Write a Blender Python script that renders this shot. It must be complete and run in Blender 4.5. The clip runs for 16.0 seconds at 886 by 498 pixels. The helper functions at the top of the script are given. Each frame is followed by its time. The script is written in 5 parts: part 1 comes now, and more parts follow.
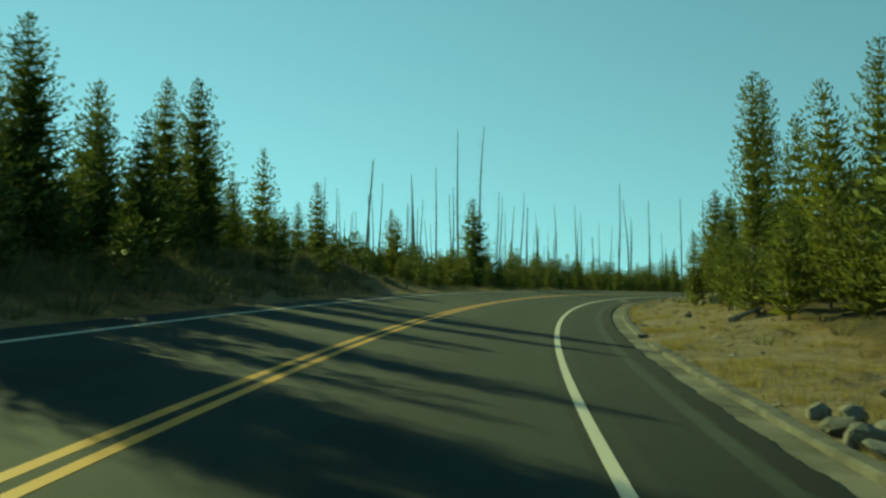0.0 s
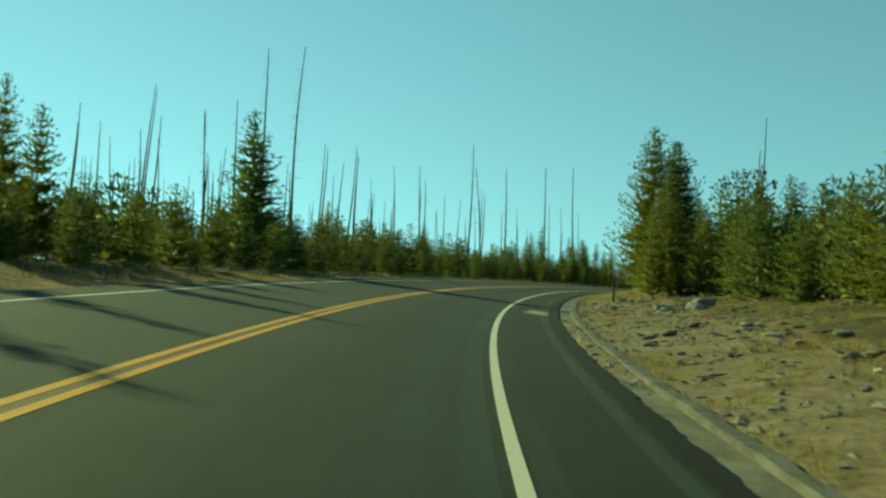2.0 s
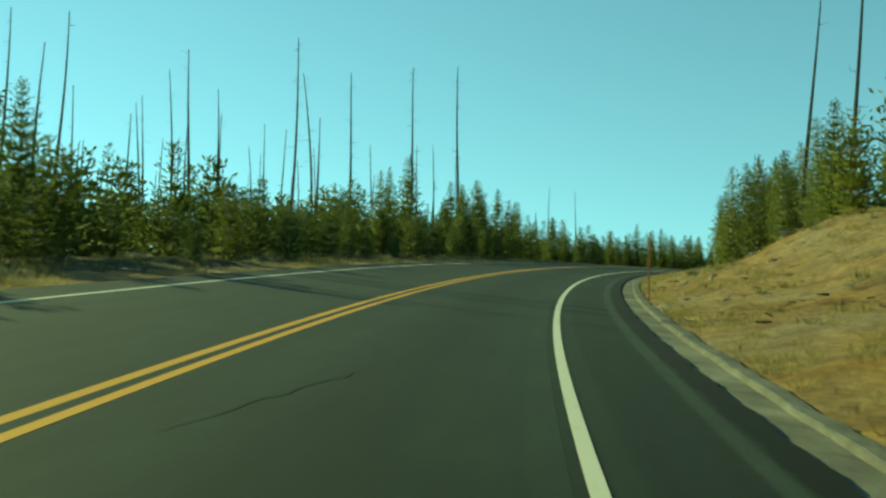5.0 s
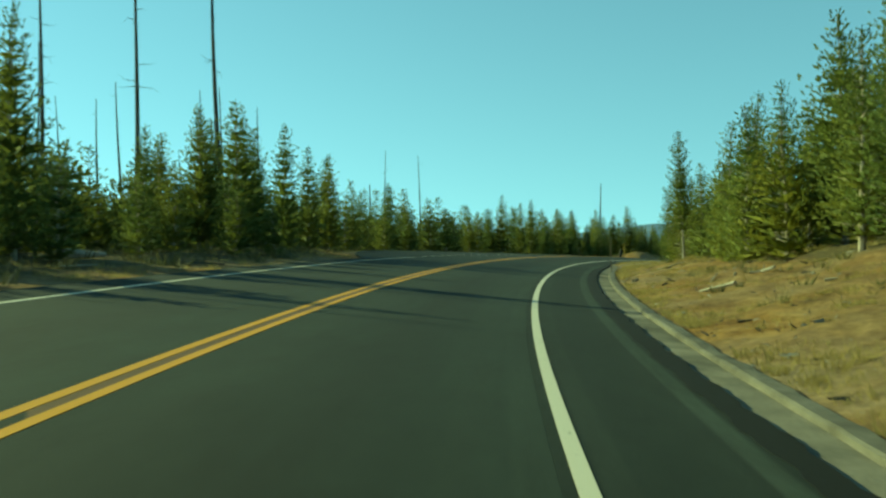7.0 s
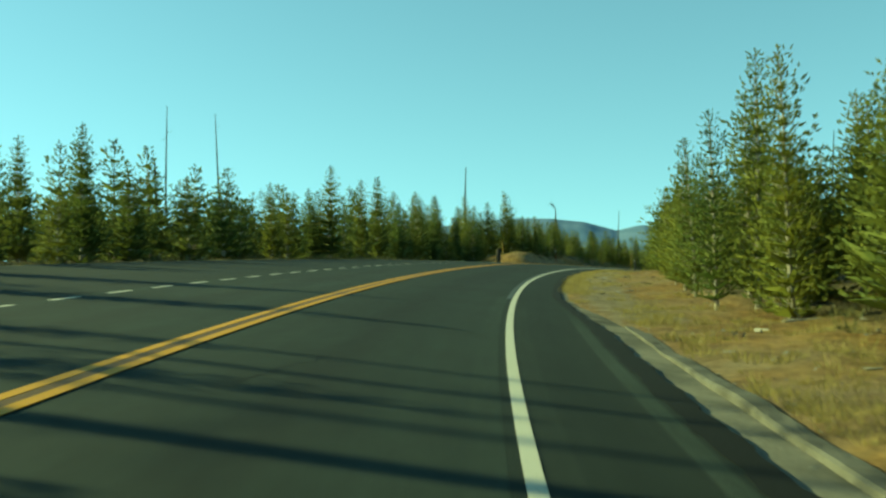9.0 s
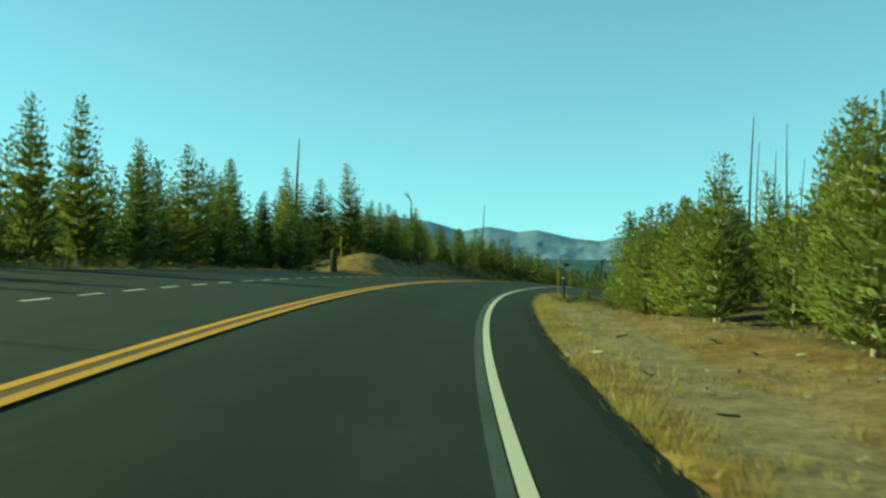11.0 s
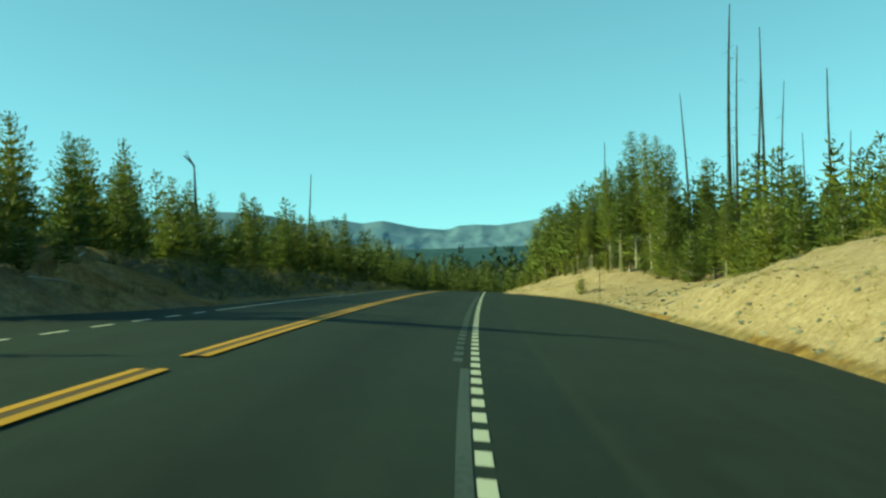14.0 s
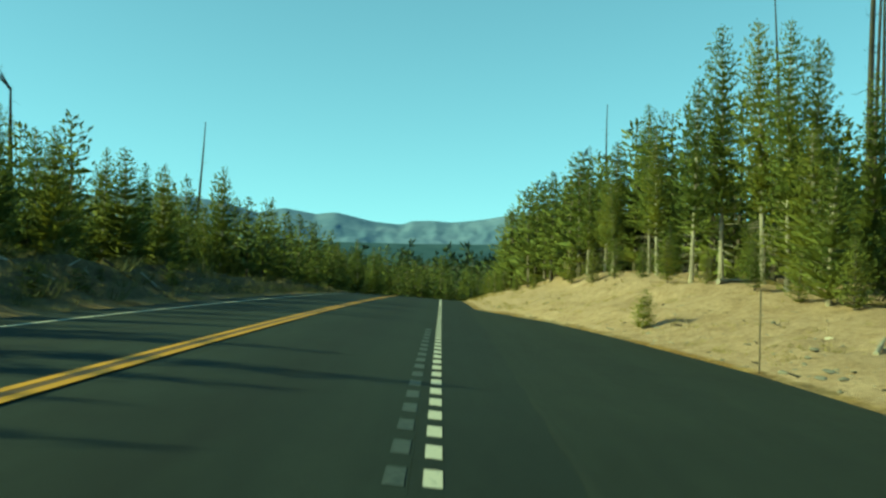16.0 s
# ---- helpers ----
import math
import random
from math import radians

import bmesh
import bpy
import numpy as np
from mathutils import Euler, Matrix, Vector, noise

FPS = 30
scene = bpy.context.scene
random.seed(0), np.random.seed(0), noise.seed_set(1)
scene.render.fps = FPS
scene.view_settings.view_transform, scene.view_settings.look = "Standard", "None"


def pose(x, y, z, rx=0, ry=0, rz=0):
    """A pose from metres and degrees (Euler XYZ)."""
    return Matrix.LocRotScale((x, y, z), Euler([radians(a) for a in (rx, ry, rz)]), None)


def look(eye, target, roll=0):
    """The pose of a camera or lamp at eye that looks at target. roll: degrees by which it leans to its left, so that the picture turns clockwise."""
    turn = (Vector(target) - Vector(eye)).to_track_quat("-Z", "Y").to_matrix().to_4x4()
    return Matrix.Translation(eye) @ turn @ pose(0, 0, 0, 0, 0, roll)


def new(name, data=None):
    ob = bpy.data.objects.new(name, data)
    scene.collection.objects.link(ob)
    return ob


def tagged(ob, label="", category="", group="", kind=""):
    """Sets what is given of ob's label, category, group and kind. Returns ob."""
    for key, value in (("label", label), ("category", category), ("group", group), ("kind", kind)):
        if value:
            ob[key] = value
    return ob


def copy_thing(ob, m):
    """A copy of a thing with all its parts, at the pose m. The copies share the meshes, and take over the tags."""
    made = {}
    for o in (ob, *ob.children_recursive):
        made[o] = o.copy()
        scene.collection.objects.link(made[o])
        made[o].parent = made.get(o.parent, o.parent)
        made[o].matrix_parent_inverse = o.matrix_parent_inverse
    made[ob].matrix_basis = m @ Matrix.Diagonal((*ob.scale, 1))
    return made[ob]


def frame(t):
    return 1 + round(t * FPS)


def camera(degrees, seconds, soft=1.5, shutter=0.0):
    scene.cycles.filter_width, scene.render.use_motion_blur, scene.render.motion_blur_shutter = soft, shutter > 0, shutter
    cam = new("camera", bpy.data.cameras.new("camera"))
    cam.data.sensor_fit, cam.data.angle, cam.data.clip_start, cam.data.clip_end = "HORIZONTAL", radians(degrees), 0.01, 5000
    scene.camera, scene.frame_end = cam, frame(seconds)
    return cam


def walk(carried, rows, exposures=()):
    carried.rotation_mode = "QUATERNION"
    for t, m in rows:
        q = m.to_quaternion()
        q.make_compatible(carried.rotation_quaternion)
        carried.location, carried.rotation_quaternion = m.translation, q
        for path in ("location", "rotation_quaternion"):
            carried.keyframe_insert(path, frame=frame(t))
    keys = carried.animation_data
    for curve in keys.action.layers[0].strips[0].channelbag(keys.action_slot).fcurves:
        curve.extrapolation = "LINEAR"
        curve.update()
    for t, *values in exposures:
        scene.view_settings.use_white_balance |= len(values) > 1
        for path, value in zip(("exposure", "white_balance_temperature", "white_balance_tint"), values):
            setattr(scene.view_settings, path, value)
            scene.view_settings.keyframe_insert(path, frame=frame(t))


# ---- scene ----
cam = camera(49.0, 16.0, soft=2.5, shutter=0.15)
PATH = [
    (0, (2.621, 0.000, 1.165), (2.242, 9.945, 2.138), 0.29),
    (0.5, (2.949, 9.120, 1.813), (2.936, 19.067, 2.842), -0.80),
    (1, (3.361, 18.110, 2.445), (4.114, 28.032, 3.431), 1.37),
    (1.5, (4.142, 27.051, 3.054), (5.259, 36.942, 4.006), 0.65),
    (2, (5.185, 35.935, 3.652), (6.495, 45.819, 4.428), 2.16),
    (2.5, (6.546, 44.949, 4.249), (8.035, 54.833, 4.565), 0.10),
    (3, (8.206, 54.064, 4.839), (9.814, 63.919, 5.366), -1.21),
    (3.5, (10.143, 63.292, 5.416), (12.068, 73.091, 5.934), -0.98),
    (4, (12.443, 72.690, 5.980), (14.640, 82.433, 6.473), -0.41),
    (4.5, (15.088, 82.109, 6.534), (17.534, 91.794, 6.998), 0.26),
    (5, (18.048, 91.400, 7.065), (20.744, 101.019, 7.505), 0.82),
    (5.5, (21.275, 100.414, 7.563), (24.261, 109.948, 7.993), 1.06),
    (6, (24.714, 109.204, 8.024), (28.170, 118.567, 8.651), 1.10),
    (6.5, (28.552, 117.871, 8.459), (32.482, 127.055, 8.904), 1.09),
    (7, (32.697, 126.452, 8.876), (36.915, 135.515, 9.122), -0.85),
    (7.5, (37.234, 134.927, 9.263), (41.949, 143.745, 9.329), -0.79),
    (8, (42.024, 143.257, 9.622), (46.999, 151.920, 10.059), -0.63),
    (8.5, (47.102, 151.375, 9.951), (52.382, 159.867, 10.037), -0.81),
    (9, (52.389, 159.345, 10.253), (57.922, 167.673, 10.418), -1.08),
    (9.5, (57.889, 167.091, 10.511), (63.729, 175.208, 10.672), -0.87),
    (10, (63.547, 174.590, 10.728), (69.714, 182.461, 10.880), -0.37),
    (10.5, (69.382, 181.858, 10.905), (75.869, 189.467, 11.047), 0.23),
    (11, (75.414, 188.905, 11.048), (82.194, 196.255, 11.181), 0.73),
    (11.5, (81.671, 195.732, 11.154), (88.698, 202.846, 11.283), 0.94),
    (12, (88.211, 202.289, 11.217), (95.438, 209.202, 11.228), 0.15),
    (12.5, (94.947, 208.619, 11.234), (102.666, 214.977, 11.236), 0.77),
    (13, (101.893, 214.658, 11.181), (109.584, 221.050, 11.127), -0.34),
    (13.5, (108.870, 220.467, 11.080), (116.625, 226.780, 10.988), -0.54),
    (14, (115.926, 226.089, 10.966), (123.779, 232.280, 11.004), -1.65),
    (14.5, (122.954, 231.528, 10.837), (130.983, 237.489, 10.913), -0.43),
    (15, (130.045, 236.768, 10.679), (138.131, 242.650, 10.571), 0.77),
    (15.5, (137.212, 241.904, 10.493), (145.382, 247.670, 10.416), 1.08),
    (16, (144.459, 247.008, 10.282), (152.602, 252.813, 10.281), 1.20),
]
walk(cam, [(t, look(eye, target, roll)) for t, eye, target, roll in PATH], exposures=[(0.0, 0.34, 10800, -54), (2.0, 0.54, 10900, -54), (3.2, 0.66, 10400, -55), (6.5, 0.72, 9500, -57), (8.5, 0.88, 9900, -53), (9.2, 0.88, 9900, -53), (11.5, 0.87, 8900, -56), (16.0, 0.86, 8700, -57)])

# ---- world and sun ----
SUN_AZ = radians(-44.0)      # from +y towards +x
SUN_EL = radians(25.5)
world = bpy.data.worlds.new("world")
scene.world = world
world.use_nodes = True
wn = world.node_tree.nodes
sky = wn.new("ShaderNodeTexSky")
sky.sky_type, sky.sun_disc = "NISHITA", False
sky.sun_elevation, sky.sun_rotation = SUN_EL, SUN_AZ
sky.altitude, sky.air_density, sky.dust_density, sky.ozone_density = 2300, 0.8, 0.0, 3.0
wn["Background"].inputs["Strength"].default_value = 0.148
way = wn.new("ShaderNodeTexCoord")
ease = wn.new("ShaderNodeMapping")
ease.inputs["Location"].default_value, ease.inputs["Scale"].default_value = (0, 0, 0.1), (1, 1, 0.66)
world.node_tree.links.new(way.outputs["Generated"], ease.inputs["Vector"])
world.node_tree.links.new(ease.outputs["Vector"], sky.inputs["Vector"])
world.node_tree.links.new(sky.outputs[0], wn["Background"].inputs["Color"])
sun = new("sun", bpy.data.lights.new("sun", "SUN"))
sun.data.energy, sun.data.angle, sun.data.color = 4.9, radians(0.5), (1.0, 0.9, 0.69)
SUN_WAY = Vector((math.sin(SUN_AZ) * math.cos(SUN_EL), math.cos(SUN_AZ) * math.cos(SUN_EL), math.sin(SUN_EL)))
sun.rotation_euler = (-SUN_WAY).to_track_quat("-Z", "Y").to_euler()
sun.location = (0, 0, 60)


# ---- materials ----
def material(name, rough=0.9, spec=0.2):
    m = bpy.data.materials.new(name)
    m.use_nodes = True
    b = m.node_tree.nodes["Principled BSDF"]
    b.inputs["Roughness"].default_value = rough
    b.inputs["Specular IOR Level"].default_value = spec
    return m, m.node_tree.nodes, m.node_tree.links, b


def noise_tex(n, l, scale, detail=4, rough=0.6, vec=None):
    t = n.new("ShaderNodeTexNoise")
    t.inputs["Scale"].default_value, t.inputs["Detail"].default_value, t.inputs["Roughness"].default_value = scale, detail, rough
    if vec is not None:
        l.new(vec, t.inputs["Vector"])
    return t.outputs["Fac"]


def ramp(n, l, fac, stops):
    r = n.new("ShaderNodeValToRGB")
    while len(r.color_ramp.elements) < len(stops):
        r.color_ramp.elements.new(0.5)
    for e, (p, c) in zip(r.color_ramp.elements, stops):
        e.position, e.color = p, (*c, 1)
    l.new(fac, r.inputs["Fac"])
    return r.outputs["Color"]


def mix(n, l, fac, a, b, mode="MIX"):
    m = n.new("ShaderNodeMix")
    m.data_type, m.blend_type = "RGBA", mode
    for sock, v in ((m.inputs[0], fac), (m.inputs[6], a), (m.inputs[7], b)):
        if isinstance(v, (int, float)):
            sock.default_value = v
        elif isinstance(v, tuple):
            sock.default_value = (*v, 1)
        else:
            l.new(v, sock)
    return m.outputs[2]


def math_node(n, l, op, a, b=None, clamp=False):
    m = n.new("ShaderNodeMath")
    m.operation, m.use_clamp = op, clamp
    for sock, v in zip(m.inputs, (a, b)):
        if isinstance(v, (int, float)):
            sock.default_value = v
        elif v is not None:
            l.new(v, sock)
    return m.outputs[0]


def bump(n, l, b, fac, strength, dist):
    u = n.new("ShaderNodeBump")
    u.inputs["Strength"].default_value, u.inputs["Distance"].default_value = strength, dist
    l.new(fac, u.inputs["Height"])
    l.new(u.outputs[0], b.inputs["Normal"])


def world_vec(n):
    return n.new("ShaderNodeNewGeometry").outputs["Position"]


def stretch(n, l, vec, x, y, z):
    m = n.new("ShaderNodeMapping")
    m.inputs["Scale"].default_value = (x, y, z)
    l.new(vec, m.inputs["Vector"])
    return m.outputs[0]


def mottled(name, stops, scale, rough=0.9, spec=0.2, bump_by=0.0, fine=18.0, local=False):
    """A surface whose colour varies on a large and a small scale."""
    m, n, l, b = material(name, rough, spec)
    vec = n.new("ShaderNodeTexCoord").outputs["Object"] if local else world_vec(n)
    big = noise_tex(n, l, scale, 5, 0.6, vec)
    small = noise_tex(n, l, scale * fine, 4, 0.65, vec)
    c = ramp(n, l, big, stops)
    c = mix(n, l, 0.55, c, ramp(n, l, small, [(0.3, (0.45, 0.45, 0.45)), (0.7, (1.0, 1.0, 1.0))]), "MULTIPLY")
    l.new(c, b.inputs["Base Color"])
    if bump_by:
        bump(n, l, b, small, 0.6, bump_by)
    return m


def asphalt_material(name, dark, light, bands=(), stain=None):
    """Chip-seal asphalt; the UV holds metres along and across the road, for wheel tracks and long seams."""
    m, n, l, b = material(name, 0.93, 0.18)
    uv = n.new("ShaderNodeUVMap").outputs[0]
    pos = world_vec(n)
    streak = noise_tex(n, l, 1.0, 4, 0.6, stretch(n, l, uv, 0.02, 1.6, 1))
    blotch = noise_tex(n, l, 0.25, 5, 0.6, pos)
    grain = noise_tex(n, l, 55, 3, 0.7, pos)
    c = ramp(n, l, streak, [(0.3, dark), (0.7, light)])
    c = mix(n, l, 0.5, c, ramp(n, l, blotch, [(0.3, dark), (0.7, light)]))
    patchy = noise_tex(n, l, 1.0, 7, 0.75, stretch(n, l, uv, 0.7, 2.6, 1))
    c = mix(n, l, 0.5, c, ramp(n, l, patchy, [(0.3, (0.5, 0.5, 0.5)), (0.7, (1.35, 1.35, 1.35))]), "MULTIPLY")
    c = mix(n, l, 0.6, c, ramp(n, l, grain, [(0.25, (0.45, 0.45, 0.45)), (0.75, (1.35, 1.35, 1.35))]), "MULTIPLY")
    if bands:
        split = n.new("ShaderNodeSeparateXYZ")
        l.new(uv, split.inputs[0])
        ragged = noise_tex(n, l, 1.0, 5, 0.7, stretch(n, l, uv, 0.25, 3.0, 1))
    for middle, half, gain, s_end in bands:
        # a soft-edged strip, worn or dusty, along the road up to s_end
        across = math_node(n, l, "ABSOLUTE", math_node(n, l, "SUBTRACT", split.outputs[1], middle))
        w = math_node(n, l, "SUBTRACT", 1.0, math_node(n, l, "DIVIDE", across, half), True)
        if half < 0.2:
            w = math_node(n, l, "MULTIPLY", w, 2.6, True)
        w = math_node(n, l, "MULTIPLY", w, math_node(n, l, "MULTIPLY", ragged, 1.9), True)
        w = math_node(n, l, "MULTIPLY", w, math_node(n, l, "ADD", grain, 0.35), True)
        w = math_node(n, l, "MULTIPLY", w, math_node(n, l, "SUBTRACT", s_end * 0.25, math_node(n, l, "MULTIPLY", split.outputs[0], 0.25), True))
        c = mix(n, l, w, c, mix(n, l, 1.0, c, (gain, gain * 0.93, gain * 0.93), "MULTIPLY"))
    if stain:
        # sand washed over the asphalt, thin and ragged
        s0, o0, ls, lo = stain
        ds = math_node(n, l, "POWER", math_node(n, l, "ABSOLUTE", math_node(n, l, "DIVIDE", math_node(n, l, "SUBTRACT", split.outputs[0], s0), ls)), 2.0)
        do = math_node(n, l, "POWER", math_node(n, l, "ABSOLUTE", math_node(n, l, "DIVIDE", math_node(n, l, "SUBTRACT", split.outputs[1], o0), lo)), 2.0)
        w = math_node(n, l, "SUBTRACT", 1.0, math_node(n, l, "ADD", ds, do), True)
        w = math_node(n, l, "MULTIPLY", math_node(n, l, "SUBTRACT", math_node(n, l, "ADD", w, math_node(n, l, "MULTIPLY", patchy, 1.3)), 1.05, True), 1.5, True)
        c = mix(n, l, w, c, (0.27, 0.25, 0.19))
    l.new(c, b.inputs["Base Color"])
    bump(n, l, b, grain, 0.5, 0.006)
    return m


def worn_paint(name, colour, under, wear):
    m, n, l, b = material(name, 0.7, 0.3)
    pos = world_vec(n)
    fac = noise_tex(n, l, 14, 5, 0.75, pos)
    broad = noise_tex(n, l, 0.5, 3, 0.5, pos)
    w = n.new("ShaderNodeMath")
    w.operation = "MULTIPLY_ADD"
    l.new(broad, w.inputs[0])
    w.inputs[1].default_value = 0.35
    l.new(fac, w.inputs[2])
    r = ramp(n, l, w.outputs[0], [(wear, under), (wear + 0.12, colour)])
    l.new(r, b.inputs["Base Color"])
    return m


def needle_material(name, dark, light, trans=0.48):
    m, n, l, b = material(name, 0.72, 0.22)
    info = n.new("ShaderNodeObjectInfo").outputs["Random"]
    geo = n.new("ShaderNodeNewGeometry")
    blot = noise_tex(n, l, 1.6, 3, 0.6, geo.outputs["Position"])
    c1 = ramp(n, l, blot, [(0.3, dark), (0.72, light)])
    c2 = ramp(n, l, info, [(0.0, (0.75, 0.85, 0.8)), (0.5, (1.0, 1.0, 0.9)), (1.0, (1.16, 1.08, 0.8))])
    c = mix(n, l, 1.0, c1, c2, "MULTIPLY")
    v = ramp(n, l, geo.outputs["Random Per Island"], [(0.0, (0.8, 0.84, 0.8)), (1.0, (1.18, 1.14, 1.05))])
    c = mix(n, l, 1.0, c, v, "MULTIPLY")
    l.new(c, b.inputs["Base Color"])
    t = n.new("ShaderNodeBsdfTranslucent")
    l.new(c, t.inputs["Color"])
    s = n.new("ShaderNodeMixShader")
    s.inputs[0].default_value = trans
    l.new(b.outputs[0], s.inputs[1])
    l.new(t.outputs[0], s.inputs[2])
    l.new(s.outputs[0], n["Material Output"].inputs["Surface"])
    return m


def ground_material():
    """Dry grass, bare sand, gravel and needle litter, mixed by the zones stored on the sheet."""
    m, n, l, b = material("ground_cover", 0.95, 0.1)
    pos = world_vec(n)
    big = noise_tex(n, l, 0.22, 6, 0.65, pos)
    mid = noise_tex(n, l, 1.4, 5, 0.7, pos)
    fine = noise_tex(n, l, 7, 6, 0.78, pos)
    grass = ramp(n, l, mid, [(0.28, (0.125, 0.08, 0.034)), (0.5, (0.255, 0.16, 0.06)), (0.72, (0.355, 0.238, 0.095))])
    patch = noise_tex(n, l, 0.75, 5, 0.7, pos)
    grass = mix(n, l, 0.75, grass, ramp(n, l, patch, [(0.36, (0.56, 0.44, 0.36)), (0.5, (0.98, 0.86, 0.74)), (0.62, (1.12, 1.1, 1.02))]), "MULTIPLY")
    soil = ramp(n, l, mid, [(0.3, (0.16, 0.121, 0.074)), (0.7, (0.305, 0.243, 0.158))])
    sand = ramp(n, l, mid, [(0.25, (0.36, 0.245, 0.15)), (0.75, (0.50, 0.355, 0.24))])
    rills = noise_tex(n, l, 0.9, 7, 0.72, pos)
    sand = mix(n, l, 0.5, sand, ramp(n, l, rills, [(0.34, (0.55, 0.5, 0.42)), (0.6, (1.12, 1.12, 1.12))]), "MULTIPLY")
    litter = ramp(n, l, mid, [(0.3, (0.058, 0.048, 0.027)), (0.7, (0.15, 0.12, 0.063))])
    f = ramp(n, l, big, [(0.38, (0, 0, 0)), (0.72, (1, 1, 1))])
    c = mix(n, l, f, grass, soil)

    def zone(name):
        a = n.new("ShaderNodeAttribute")
        a.attribute_name = name
        w = n.new("ShaderNodeMath")
        w.operation = "MULTIPLY_ADD"
        w.inputs[1].default_value = 0.7
        l.new(mid, w.inputs[0])
        l.new(a.outputs["Fac"], w.inputs[2])
        return ramp(n, l, w.outputs[0], [(0.62, (0, 0, 0)), (0.85, (1, 1, 1))])

    c = mix(n, l, zone("litter"), c, litter)
    c = mix(n, l, zone("sand"), c, sand)
    c = mix(n, l, zone("gravel"), c, soil)
    c = mix(n, l, 0.6, c, ramp(n, l, fine, [(0.34, (0.28, 0.27, 0.25)), (0.64, (1.2, 1.2, 1.2))]), "MULTIPLY")
    l.new(c, b.inputs["Base Color"])
    bump(n, l, b, fine, 0.9, 0.1)
    return m


M_LANE = asphalt_material("lane_asphalt", (0.0100, 0.0155, 0.0119), (0.0206, 0.0308, 0.0244), [(1.75, 0.85, 0.66, 900), (0.75, 0.4, 1.12, 900), (2.8, 0.4, 1.12, 900), (3.22, 0.16, 1.4, 900), (-1.8, 0.8, 0.85, 900)])
M_LANE_DARK = asphalt_material("newer_lane_asphalt", (0.0092, 0.0143, 0.0108), (0.0186, 0.0267, 0.0207), [(1.75, 0.85, 0.7, 900), (0.75, 0.4, 1.15, 900), (2.75, 0.4, 1.15, 900), (-1.8, 0.8, 0.85, 900)])
M_SHOULDER = asphalt_material("shoulder_asphalt", (0.0080, 0.0124, 0.0095), (0.0155, 0.0221, 0.0173), [(4.72, 0.12, 2.6, 192), (3.7, 0.12, 1.5, 194), (4.6, 0.4, 1.15, 192)], (68.6, 4.5, 2.5, 0.7))
M_PULL_OUT = asphalt_material("pull_out_asphalt", (0.0105, 0.0148, 0.0102), (0.0202, 0.0265, 0.0185), [(4.6, 0.07, 1.3, 900)])
# tar, coloured blacker to include the shade at the pavement's edge
M_SHADED_TAR = asphalt_material("shaded_tar_seal", (0.0032, 0.004, 0.0036), (0.007, 0.0086, 0.0074))
M_GHOST = worn_paint("ground_off_paint", (0.05, 0.056, 0.046), (0.018, 0.023, 0.018), 0.56)
M_WHITE = worn_paint("white_paint", (0.48, 0.44, 0.35), (0.11, 0.11, 0.095), 0.45)
M_YELLOW = worn_paint("yellow_paint", (0.47, 0.225, 0.016), (0.1, 0.065, 0.02), 0.42)
M_OLD_YELLOW = worn_paint("old_yellow_film", (0.10, 0.05, 0.012), (0.03, 0.03, 0.022), 0.45)
M_GROUND = ground_material()
M_GUTTER = mottled("gritty_gutter_dirt", [(0.3, (0.068, 0.062, 0.048)), (0.48, (0.145, 0.131, 0.1)), (0.68, (0.25, 0.222, 0.166))], 0.7, 0.95, 0.1, 0.02, 30.0)
M_KERB = mottled("sandy_concrete", [(0.32, (0.085, 0.077, 0.061)), (0.7, (0.185, 0.17, 0.137))], 1.6, 0.94, 0.15, 0.02)
M_LIP = mottled("pale_gritty_concrete", [(0.32, (0.12, 0.115, 0.09)), (0.7, (0.255, 0.24, 0.188))], 2.6, 0.94, 0.15, 0.02)
M_BARK = mottled("pine_bark", [(0.3, (0.075, 0.06, 0.045)), (0.7, (0.2, 0.165, 0.13))], 2.5, 0.95, 0.1, 0.02)
M_PALE_BARK = mottled("pale_bark", [(0.3, (0.24, 0.205, 0.155)), (0.7, (0.42, 0.37, 0.29))], 2.5, 0.95, 0.1, 0.02)
M_CHAR = mottled("weathered_dead_wood", [(0.3, (0.022, 0.02, 0.018)), (0.7, (0.08, 0.072, 0.06))], 1.2, 0.9, 0.15, 0.01)
M_LOG = mottled("bleached_log_wood", [(0.3, (0.22, 0.195, 0.155)), (0.7, (0.42, 0.39, 0.32))], 2.0, 0.9, 0.15, 0.01)
M_ROCK = mottled("pale_rock", [(0.3, (0.125, 0.115, 0.095)), (0.7, (0.30, 0.275, 0.225))], 1.6, 0.9, 0.15, 0.03)
M_NEEDLE = needle_material("pine_needles", (0.105, 0.132, 0.045), (0.235, 0.24, 0.075), 0.34)
M_SPRUCE = needle_material("spruce_needles", (0.105, 0.138, 0.056), (0.20, 0.225, 0.08), 0.38)
M_STRAW = needle_material("dry_grass_blades", (0.24, 0.175, 0.075), (0.42, 0.325, 0.155), 0.4)
M_SAGE = needle_material("grey_green_brush", (0.09, 0.088, 0.042), (0.165, 0.15, 0.078), 0.3)
# far conifers: tone lifted to stand in for distance haze
M_FOREST = needle_material("far_conifers", (0.062, 0.088, 0.049), (0.105, 0.125, 0.062), 0.25)
M_RED = mottled("faded_red_paint", [(0.3, (0.26, 0.05, 0.03)), (0.7, (0.36, 0.09, 0.05))], 6, 0.6, 0.3)
M_POST_YELLOW = mottled("faded_yellow_paint", [(0.3, (0.34, 0.2, 0.03)), (0.7, (0.46, 0.3, 0.06))], 6, 0.6, 0.3)
